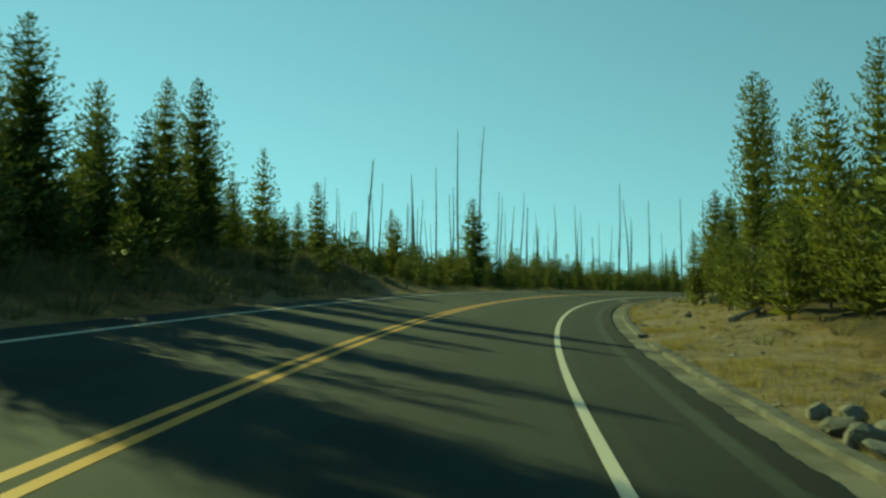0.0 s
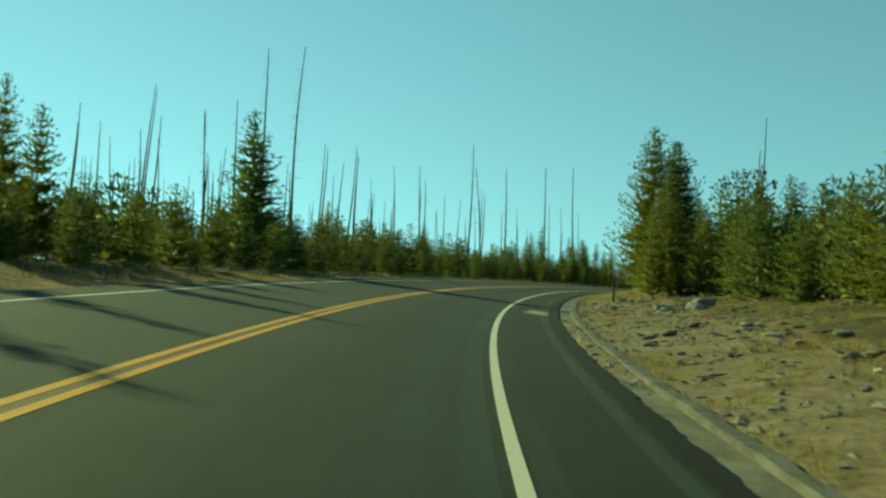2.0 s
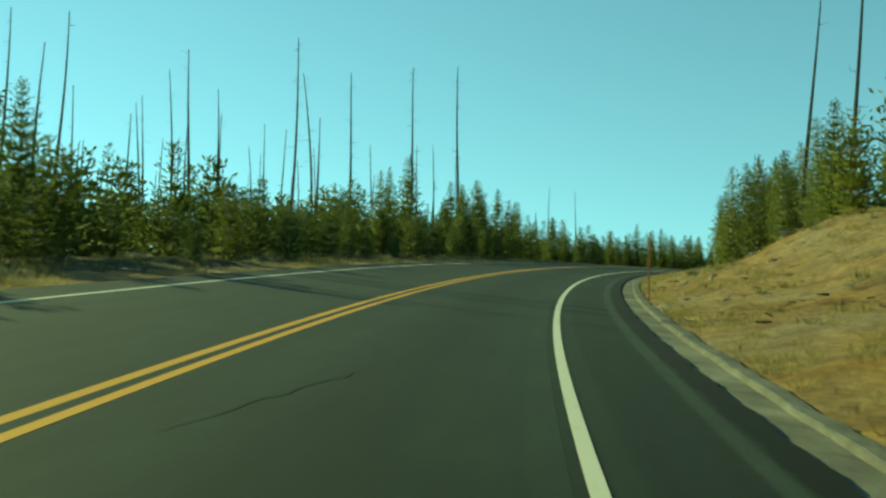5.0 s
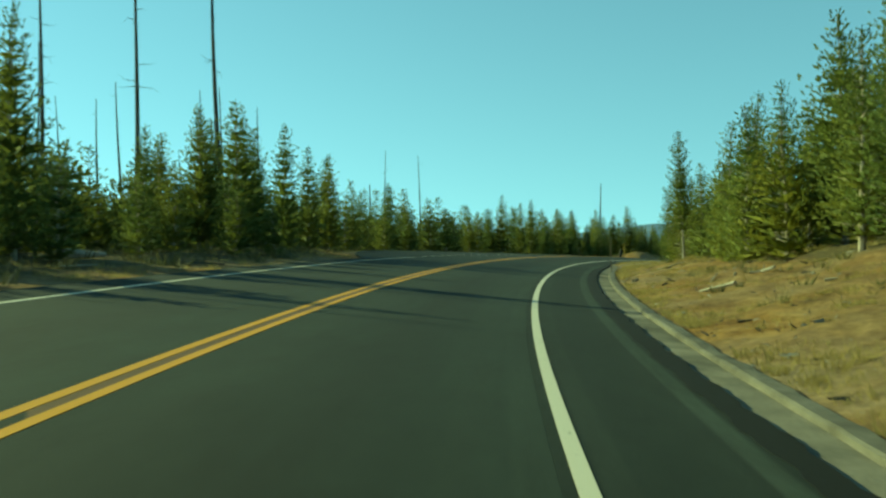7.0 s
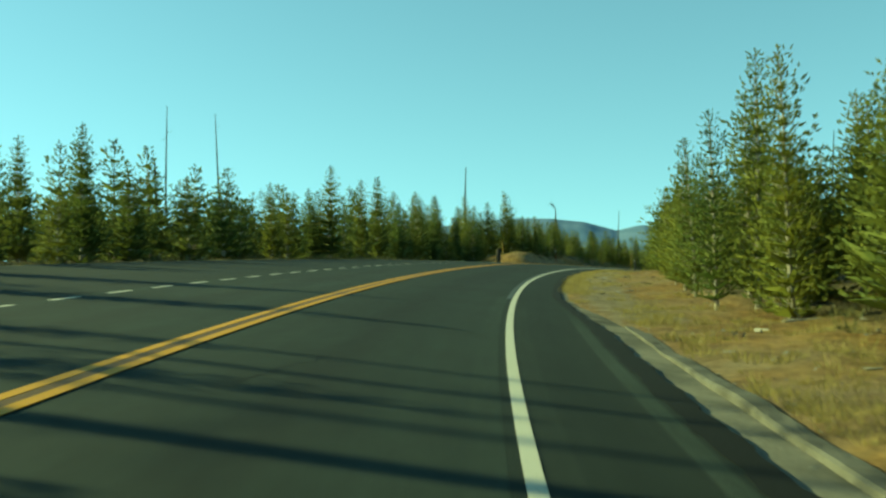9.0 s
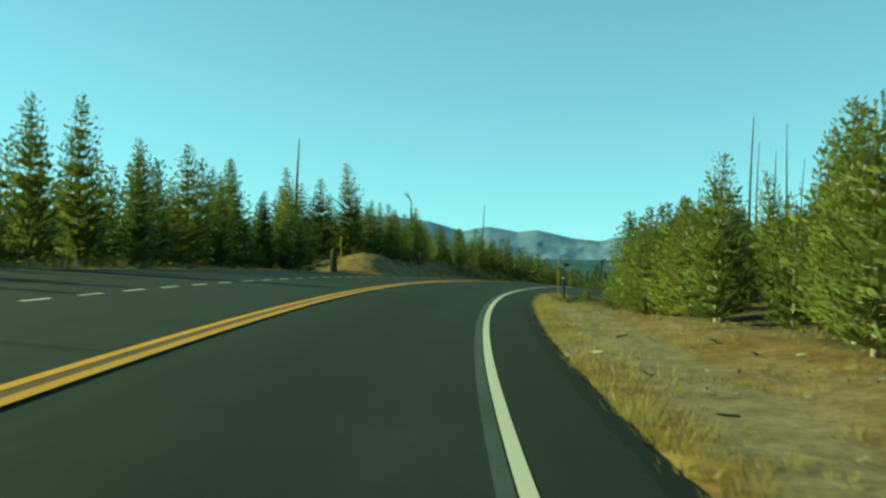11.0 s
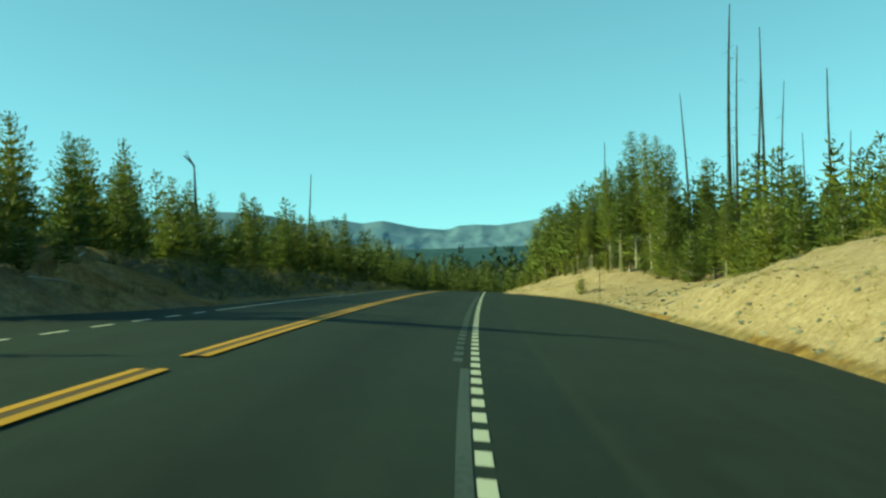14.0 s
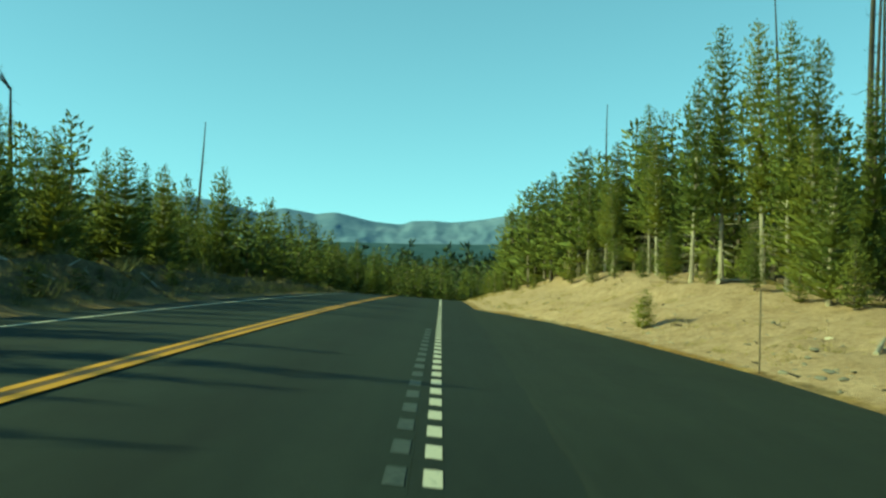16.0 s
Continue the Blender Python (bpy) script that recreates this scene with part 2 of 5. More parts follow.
M_POST_BLACK = mottled("dark_plastic", [(0.3, (0.012, 0.012, 0.012)), (0.7, (0.03, 0.03, 0.03))], 6, 0.5, 0.4)
M_PALE = mottled("pale_reflector", [(0.3, (0.4, 0.38, 0.31)), (0.7, (0.56, 0.54, 0.47))], 9, 0.5, 0.4)


# ---- the line of the road: bend, grade and cross-fall along its length ----
BEND = [3.40, 3.31, 3.21, 3.41, 3.63, 3.73, 3.53, 3.36, 3.49, 3.64, 3.54, 3.54, 3.60, 3.46, 3.25, 3.21, 3.36, 3.44, 3.05, 2.09, 0.90, 0.29, 0.18, 0.00, 0.00, 0.00, 0.00, 0.00, 8.00, 8.00, 8.00, 8.00, 8.00, 8.00, 8.00, 8.00]        # 1/km, every 15 m from -15 m
GRADE = [7.72, 6.96, 6.57, 5.58, 4.91, 4.26, 3.40, 1.98, 0.86, -1.28, -2.17, -2.97, -3.72, -4.35, -9.00, -9.00, -9.00, -9.00]        # percent, every 30 m from -15 m
FALL_RIGHT = [7.93, 8.16, 8.61, 8.80, 7.72, 8.24, 9.70, 11.38, 12.88, 12.59, 10.39, 8.46, 7.09, 6.28, 5.73, 5.37, 5.16, 5.06]
FALL_LEFT = [9.22, 9.39, 9.33, 8.86, 9.50, 9.60, 7.95, 6.25, 5.23, 4.68, 3.56, 2.45, 3.25, 3.82, 4.16, 4.36, 4.47, 4.52]
S = np.arange(-60, 520, 1.5)
START = 40
AT15, AT30 = -15 + 15.0 * np.arange(len(BEND)), -15 + 30.0 * np.arange(len(GRADE))
TURN = -np.cumsum(np.interp(S, AT15, BEND)) * 1.5e-3
TURN -= TURN[START]
PX, PY = np.cumsum(-np.sin(TURN)) * 1.5, np.cumsum(np.cos(TURN)) * 1.5
PZ = np.cumsum(np.interp(S, AT30, GRADE)) * 1.5e-2
PX, PY, PZ = PX - PX[START], PY - PY[START], PZ - PZ[START]
FR, FL = np.interp(S, AT30, FALL_RIGHT) * 1e-2, np.interp(S, AT30, FALL_LEFT) * 1e-2


def knots(text):
    """A line through s:value pairs."""
    pairs = [p.split(":") for p in text.split()]
    xs, ys = [float(a) for a, _ in pairs], [float(b) for _, b in pairs]
    return lambda s: np.interp(s, xs, ys)


EDGE_R = knots("-60:5.12 188:5.12 198:4.65 252:4.65 259.2:4.6 260:4.95 261.1:5.3 263:5.95 264.8:6.6 268:7.9 270.2:8.65 273.4:9.45 277.7:10.1 286:10.5 301:10.3 320:10.0 331:8.9 338:7.9 348:5.2 520:4.9")
EDGE_L = knots("-60:4.3 172:4.4 180:7.0 188:9.2 196:10.4 215:10.2 240:8.8 270:9.0 279:8.6 284:7.5 290:5.4 296:4.5 520:4.4")
RISE_R = knots("-60:0.3 0:-0.4 20:-0.55 32:-0.1 45:-0.2 77:-0.45 100:-0.25 118:0.1 132:0.3 150:-0.1 163:-0.1 176:-0.15 184:-0.6 193:-0.85 204:-0.75 230:-0.6 240:-0.9 250:-1.3 262:-1.25 275:-0.5 285:0.6 296:0.7 305:0.2 316:-0.5 327:-0.4 340:0.2 354:0.5 380:0.6 520:0.8")
TOP_R = knots("-60:1.0 0:0.2 45:0.5 77:-0.1 100:0.4 118:1.5 132:2.4 142:1.5 150:1.1 163:0.5 184:-0.3 230:-0.5 262:-0.6 278:0.8 288:2.0 298:1.9 308:1.0 318:0.3 328:0.2 338:1.0 354:1.7 380:1.9 520:2.0")
RISE_L = knots("-60:1.2 0:1.3 25:1.6 45:2.2 52:1.5 60:0.7 90:0.65 140:0.6 167:0.7 181:0.6 202:0.5 240:0.45 270:0.35 279:0.3 284:1.4 292:1.7 304:1.5 316:1.1 330:1.2 346:1.0 371:0.6 520:0.6")


def along(s, off):
    """World x, y of a place s metres along the road and off metres to the right of its middle, and the road's level there."""
    t = np.interp(s, S, TURN)
    fall = np.where(np.asarray(off) < 0, np.interp(s, S, FL), np.interp(s, S, FR))
    return (np.interp(s, S, PX) + off * np.cos(t), np.interp(s, S, PY) + off * np.sin(t), np.interp(s, S, PZ) - off * fall)


def smooth(a, b, x):
    u = np.clip((np.asarray(x, float) - a) / (b - a), 0, 1)
    return u * u * (3 - 2 * u)


def near_level(s, off):
    """The ground's level beside the road."""
    s, off = np.asarray(s, float), np.asarray(off, float)
    z0 = np.interp(s, S, PZ)
    er, el = EDGE_R(s), EDGE_L(s)
    a = np.maximum(9.0, er + 2.5)
    kerbed = 1 - smooth(186, 196, s)
    ze, za, zb = -(er + 0.85 * kerbed) * np.interp(s, S, FR) - 0.05, RISE_R(s), TOP_R(s)
    foot = er + 0.7 * kerbed
    u1, u2 = np.clip((off - foot) / (a - foot), 0, 1), np.clip((off - a) / 4.5, 0, 1)
    right = ze + (za - ze) * u1 ** 1.2 + (zb - za) * (u2 * u2 * (3 - 2 * u2)) + 0.02 * np.clip(off - a - 4.5, 0, 50)
    b = np.maximum(8.6, el + 2.2)
    ye, ya = el * np.interp(s, S, FL) - 0.05, RISE_L(s)
    v1 = np.clip((-off - el) / (b - el), 0, 1)
    left = ye + (ya - ye) * (v1 * v1 * (3 - 2 * v1)) + 0.015 * np.clip(-off - b, 0, 50)
    fall = np.where(off < 0, np.interp(s, S, FL), np.interp(s, S, FR))
    out = np.where(off > er, right, np.where(off < -el, left, -off * fall - 0.12))
    w = np.where(off > 0, smooth(er + 0.3, er + 3, off), smooth(el + 0.3, el + 3, -off))
    out = out + 0.08 * kerbed * smooth(er + 0.66, er + 0.9, off)
    wash = smooth(46, 54, s) * (1 - smooth(63, 69, s)) * (1 - smooth(er + 1.0, er + 1.5, off)) * (off > er)
    out = out * (1 - wash) + (0.015 + 0.03 * np.sin(s * 1.9 + 3 * off) * np.sin(off * 7 + s) - off * np.interp(s, S, FR)) * wash
    # a ditch hugs the mouth of the pull-out
    out = out - 0.8 * np.exp(-((off - er - 1.2) / 0.5) ** 2) * smooth(252.5, 256, s) * (1 - smooth(267, 270, s)) * (off > er)
    # the grassy mound at the lay-by's end
    out = out + 0.75 * np.exp(-((s - 282.6) / 3.3) ** 2 - ((off + 11) / 1.7) ** 2)
    # hummocks and washouts on the far bank and the cut slopes
    hum = np.sin(s * 1.15 + 2.1 * np.sin(off * 0.9)) * np.sin(off * 1.35 + 1.7 * np.sin(s * 0.61)) + 0.5 * np.sin(s * 2.3 + off * 1.9)
    out = out + hum * np.where(off < 0, 0.36 * smooth(282, 290, s) * smooth(el + 0.8, el + 2.5, -off), 0.10 * smooth(er + 1, er + 3, off) * smooth(262, 275, s) + 0.08 * smooth(112, 120, s) * (1 - smooth(160, 170, s)) * smooth(er + 1.2, er + 3, off))
    x, y, _ = along(s, off)
    rough = 0.10 * np.sin(x * 0.9 + 1.3 * np.sin(y * 0.43)) * np.sin(y * 0.8 + 1.1 * np.sin(x * 0.37)) + 0.05 * np.sin(x * 2.3 + y * 1.7) + 0.04 * np.sin(y * 3.1 - x * 1.9)
    return z0 + out + rough * w


def locate(x, y):
    """Metres along and across the road for world places."""
    x, y = np.atleast_1d(x).astype(float), np.atleast_1d(y).astype(float)
    s, off = np.empty(len(x)), np.empty(len(x))
    for i in range(0, len(x), 4000):
        dx, dy = x[i:i + 4000, None] - PX, y[i:i + 4000, None] - PY
        j = (dx * dx + dy * dy).argmin(1)
        k = np.arange(len(j))
        t = TURN[j]
        ax, ay = dx[k, j], dy[k, j]
        ahead = np.clip(-ax * np.sin(t) + ay * np.cos(t), -0.8, 0.8)
        s[i:i + 4000] = S[j] + ahead
        across = ax * np.cos(t) + ay * np.sin(t)
        off[i:i + 4000] = np.where(across < 0, -1, 1) * np.sqrt(np.maximum(ax * ax + ay * ay - ahead ** 2, 0))
    return s, off


def far_level(x, y, s, off):
    """The land's level away from the road: the road's level, averaged over its nearest stretches, sinking to the valley."""
    d = np.abs(off)
    base = np.empty(len(x))
    for i in range(0, len(x), 4000):
        q = np.hypot(x[i:i + 4000, None] - PX, y[i:i + 4000, None] - PY)
        w = np.exp((q.min(1)[:, None] - q) / 14.0)
        base[i:i + 4000] = (w * PZ).sum(1) / w.sum(1)
    return base + 0.6 + (-14.0 - base) * smooth(90, 700, d) + 1.5 * np.sin(x * 0.011) * np.sin(y * 0.013) * smooth(60, 200, d)


def ground_at(x, y):
    s, off = locate(x, y)
    near = near_level(s, off)
    far = far_level(np.atleast_1d(x), np.atleast_1d(y), s, off)
    w = smooth(30, 43, np.abs(off))
    return near * (1 - w) + far * w


def mesh(name, verts, faces, mat):
    me = bpy.data.meshes.new(name)
    me.from_pydata([tuple(v) for v in verts], [], faces)
    if mat is not None:
        me.materials.append(mat)
    me.update()
    return me


def thing(name, label, category, group="", kind="", data=None):
    return tagged(new(name, data), label, category, group, kind)


def part(name, data, parent, label=""):
    ob = new(name, data)
    ob.parent = parent
    return tagged(ob, label)


# ---- ground: one sheet ----
def build_ground():
    steps = [0, 0.15, 0.4, 0.8, 1.3, 1.9, 2.6, 3.5, 4.5, 5.8, 7.4, 9.5, 12, 16, 21, 28, 33, 38, 43, 47]
    cols = [("l", d) for d in reversed(steps)] + [("m", -2.0), ("m", 2.0)] + [("r", d) for d in steps]
    grid = []
    for kind, d in cols:
        off = -EDGE_L(S) - d if kind == "l" else EDGE_R(S) + d if kind == "r" else np.full(len(S), d)
        x, y, _ = along(S, off)
        z, w = near_level(S, off), smooth(30, 43, np.abs(off))
        z = z * (1 - w) + far_level(x, y, S, off) * w - (3.0 if d > 45 else 0.0)
        grid.append(np.stack([x, y, z], 1))
    grid = np.array(grid)
    nc, ns = len(cols), len(S)
    verts = grid.transpose(1, 0, 2).reshape(-1, 3)
    faces = [(i * nc + j, i * nc + j + 1, (i + 1) * nc + j + 1, (i + 1) * nc + j) for i in range(ns - 1) for j in range(nc - 1)]
    # the wide sheet out to the horizon, a little lower where the strip along the road lies on it
    grow = [18 * 1.28 ** k for k in range(21)]
    xs = np.array([-60 - g for g in reversed(grow)] + list(np.arange(-60, 400, 12.0)) + [400 + g for g in grow])
    ys = np.array([-80 - g for g in reversed(grow)] + list(np.arange(-80, 440, 12.0)) + [440 + g for g in grow])
    gx, gy = [a.ravel() for a in np.meshgrid(xs, ys)]
    s, off = locate(gx, gy)
    z = far_level(gx, gy, s, off) - 5.0 * (1 - smooth(26, 42, np.abs(off)))
    base, nx = len(verts), len(xs)
    verts = np.concatenate([verts, np.stack([gx, gy, z], 1)])
    faces += [(base + j * nx + i, base + j * nx + i + 1, base + (j + 1) * nx + i + 1, base + (j + 1) * nx + i) for j in range(len(ys) - 1) for i in range(nx - 1)]
    me = mesh("ground", verts, faces, M_GROUND)
    s, off = locate(verts[:, 0], verts[:, 1])
    er, el = EDGE_R(s), EDGE_L(s)
    pit = smooth(258, 272, s) * (1 - smooth(375, 400, s)) * smooth(0, 1, off - er) * (1 - smooth(17, 24, off))
    tread = np.where(s < 192, (off < er + 0.55) * 1.0, 0.75 * np.exp(-((off - er - 1.4) / 0.9) ** 2) * (s < 256)) * (off > er)
    stones = 0.5 * smooth(-5, 5, s) * (1 - smooth(84, 95, s)) * (off > er) * (1 - smooth(9, 11, off))
    under = np.maximum(smooth(3.5, 7, off - er) * (1 - pit), smooth(np.where(s > 284, 0.4, 1.0), np.where(s > 284, 1.6, 3.0), -off - el))
    under = under * (1 - 0.9 * smooth(112, 122, s) * (1 - smooth(152, 164, s)) * (off > 0) * (1 - smooth(14, 17, off)))
    under = under * (1 - smooth(276, 282, s) * (1 - smooth(292, 300, s)) * (off < 0) * (off > -13.5))
    for name, w in (("sand", pit), ("gravel", np.maximum(tread, stones)), ("litter", under)):
        a = me.attributes.new(name, "FLOAT", "POINT")
        a.data.foreach_set("value", np.ascontiguousarray(w, dtype=np.float32))
    for p in me.polygons:
        p.use_smooth = True
    thing("ground", "dry grass, sandy soil and needle litter beside the road", "ground", kind="structure", data=me)


build_ground()


# ---- road ----
def ribbon(name, s0, s1, lo, hi, lift, mat, step=1.5, thick=0.0, cols=2):
    """A strip that follows the road; lo and hi: numbers or functions of s."""
    ss = np.linspace(s0, s1, max(2, int(round((s1 - s0) / step)) + 1))
    a = lo(ss) if callable(lo) else np.full(len(ss), lo)
    b = hi(ss) if callable(hi) else np.full(len(ss), hi)
    rows = []
    for k in range(cols):
        off = a + (b - a) * k / (cols - 1)
        x, y, z = along(ss, off)
        rows.append(np.stack([x, y, z + lift, ss, off], 1))
    v = np.array(rows).transpose(1, 0, 2).reshape(-1, 5)
    n = len(ss)
    faces = [(i * cols + j, i * cols + j + 1, (i + 1) * cols + j + 1, (i + 1) * cols + j) for i in range(n - 1) for j in range(cols - 1)]
    verts = list(v[:, :3])
    uvs = list(v[:, 3:])
    if thick:
        for j in (0, cols - 1):
            base = len(verts)
            for i in range(n):
                q = verts[i * cols + j]
                verts.append((q[0], q[1], q[2] - thick))
                uvs.append(uvs[i * cols + j])
            faces += [(i * cols + j, (i + 1) * cols + j, base + i + 1, base + i) if j == 0 else (i * cols + j, base + i, base + i + 1, (i + 1) * cols + j) for i in range(n - 1)]
        ends = []
        for i in (0, n - 1):
            base = len(verts)
            for j in (0, cols - 1):
                q = verts[i * cols + j]
                verts += [q, (q[0], q[1], q[2] - thick)]
                uvs += [uvs[i * cols + j]] * 2
            ends.append((base, base + 1, base + 3, base + 2))
        faces += ends
    me = mesh(name, verts, faces, mat)
    lay = me.uv_layers.new(name="UVMap")
    for loop in me.loops:
        lay.data[loop.index].uv = tuple(uvs[loop.vertex_index])
    return me


thing("road", "two-lane grey asphalt road, worn and faintly streaked", "road", kind="structure", data=ribbon("road", -58, 196, -3.75, 3.35, 0.0, M_LANE, thick=0.1, cols=6))
thing("road", "newer, darker stretch of the two-lane asphalt road", "road", kind="structure", data=ribbon("road", 196.004, 519, -3.75, 3.35, 0.0, M_LANE_DARK, thick=0.1, cols=6))
thing("shoulder", "darker asphalt shoulder that widens into a pull-out", "road shoulder", kind="structure", data=ribbon("shoulder", -58, 519, 3.352, lambda s: EDGE_R(s), 0.0, M_SHOULDER, thick=0.1, cols=6))
SEAM = knots("255:4.5 300:4.47 312:4.62 323:4.74 345:4.9")
thing("pull_out", "olive-brown asphalt apron of the pull-out beside a worn seam", "road shoulder", kind="structure", data=ribbon("pull_out", 260.6, 344, lambda s: SEAM(s) + 0.02 * np.sin(s * 2.7) + 0.015 * np.sin(s * 6.1), lambda s: EDGE_R(s) - 0.004, 0.004, M_PULL_OUT, step=0.5, cols=4))
thing("lay_by", "dark asphalt strip and lay-by along the far lane", "road shoulder", kind="structure", data=ribbon("lay_by", -58, 519, lambda s: -EDGE_L(s), -3.752, 0.0, M_SHOULDER, thick=0.1, cols=6))
thing("gutter", "dirty grey-brown gutter strip between asphalt and kerb", "gutter", kind="structure", data=ribbon("gutter", -40, 206, lambda s: EDGE_R(s) - 0.002, lambda s: EDGE_R(s) + 0.52 + 0.03 * np.sin(s * 1.3), -0.03, M_GUTTER, 0.6, cols=4))
def ragged(s, k):
    """An uneven margin, a few centimetres either way."""
    return 0.022 * np.sin(s * 2.9 + k) + 0.016 * np.sin(s * 7.1 + 2 * k) + 0.012 * np.sin(s * 13.7 + 3 * k)


# the strip's black is part tar, part painted shade of the edge drop
thing("sealed_strip", "tar-sealed strip along the outer shoulder, blackened for shade at the edge", "road", kind="structure", data=ribbon("sealed_strip", -40, 259, lambda s: np.where(s < 190, 4.87, EDGE_R(s) - 0.2) + ragged(s, 1), lambda s: np.where(s < 190, EDGE_R(s) + 0.06, EDGE_R(s) + 0.02) + ragged(s, 4), 0.005, M_SHADED_TAR, 0.2, thick=0.03, cols=3))


def line(name, label, mat, pieces, lift=0.006):
    """Painted road markings: one thing, with a strip for each stroke."""
    top = thing(name, label, "road marking", kind="structure")
    for s0, s1, lo, hi in pieces:
        part("stroke", ribbon("stroke", s0, s1, lo, hi, lift, mat, thick=0.004), top)


line("edge_line", "worn white edge line", M_WHITE, [(-58, 262.5, 3.44, 3.56), (348, 519, 3.44, 3.56)])
line("centre_line", "double yellow centre line, slightly worn", M_YELLOW,
     [(-58, 275.2, -0.17, -0.06), (-58, 275.3, 0.06, 0.17), (276.8, 519, -0.17, -0.06), (276.9, 519, 0.06, 0.17)])
line("old_centre_film", "brownish remains of old yellow paint between the centre lines", M_OLD_YELLOW, [(-58, 275.2, -0.06, 0.06), (276.9, 519, -0.06, 0.06)], 0.003)
line("far_edge_line", "thin white edge line of the far lane", M_WHITE, [(-58, 178, -3.53, -3.43), (292, 519, -3.53, -3.43)])
DASH = [(s, s + 0.55, 3.44, 3.57) for s in np.arange(262.8, 347, 0.97)]
line("dotted_line", "white block markings across the mouth of the pull-out", M_WHITE, DASH)
line("far_dotted_line", "white dashes across the mouth of the lay-by", M_WHITE, [(s, s + 1.0, -3.53, -3.43) for s in np.arange(179.5, 291, 2.1)])
line("old_line", "ground-off ghost of the old edge line", M_GHOST, [(195, 278, 3.3, 3.42)] + [(s, s + 0.6, 3.18, 3.32) for s in np.arange(278.9, 325, 1.1)], 0.004)


# ---- trees ----
def tube(pts, radii, sides=6):
    """Rings round a line of points, joined and closed at the end."""
    verts, faces = [], []
    for k, (p, r) in enumerate(zip(pts, radii)):
        for i in range(sides):
            a = 2 * math.pi * i / sides
            verts.append((p[0] + r * math.cos(a), p[1] + r * math.sin(a), p[2]))
        if k:
            b = (k - 1) * sides
            faces += [(b + i, b + (i + 1) % sides, b + sides + (i + 1) % sides, b + sides + i) for i in range(sides)]
    faces.append(tuple(range(len(verts) - sides, len(verts))))
    return verts, faces


def limb(verts, faces, p, q, r0, r1):
    """A three-sided tapered stick from p to q."""
    p, q = Vector(p), Vector(q)
    d = (q - p).normalized()
    u = d.orthogonal().normalized()
    v = d.cross(u)
    b = len(verts)
    for c, r in ((p, r0), (q, r1)):
        for a in (0, 2.094, 4.189):
            w = c + r * (math.cos(a) * u + math.sin(a) * v)
            verts.append((w.x, w.y, w.z))
    faces += [(b + i, b + (i + 1) % 3, b + 3 + (i + 1) % 3, b + 3 + i) for i in range(3)]


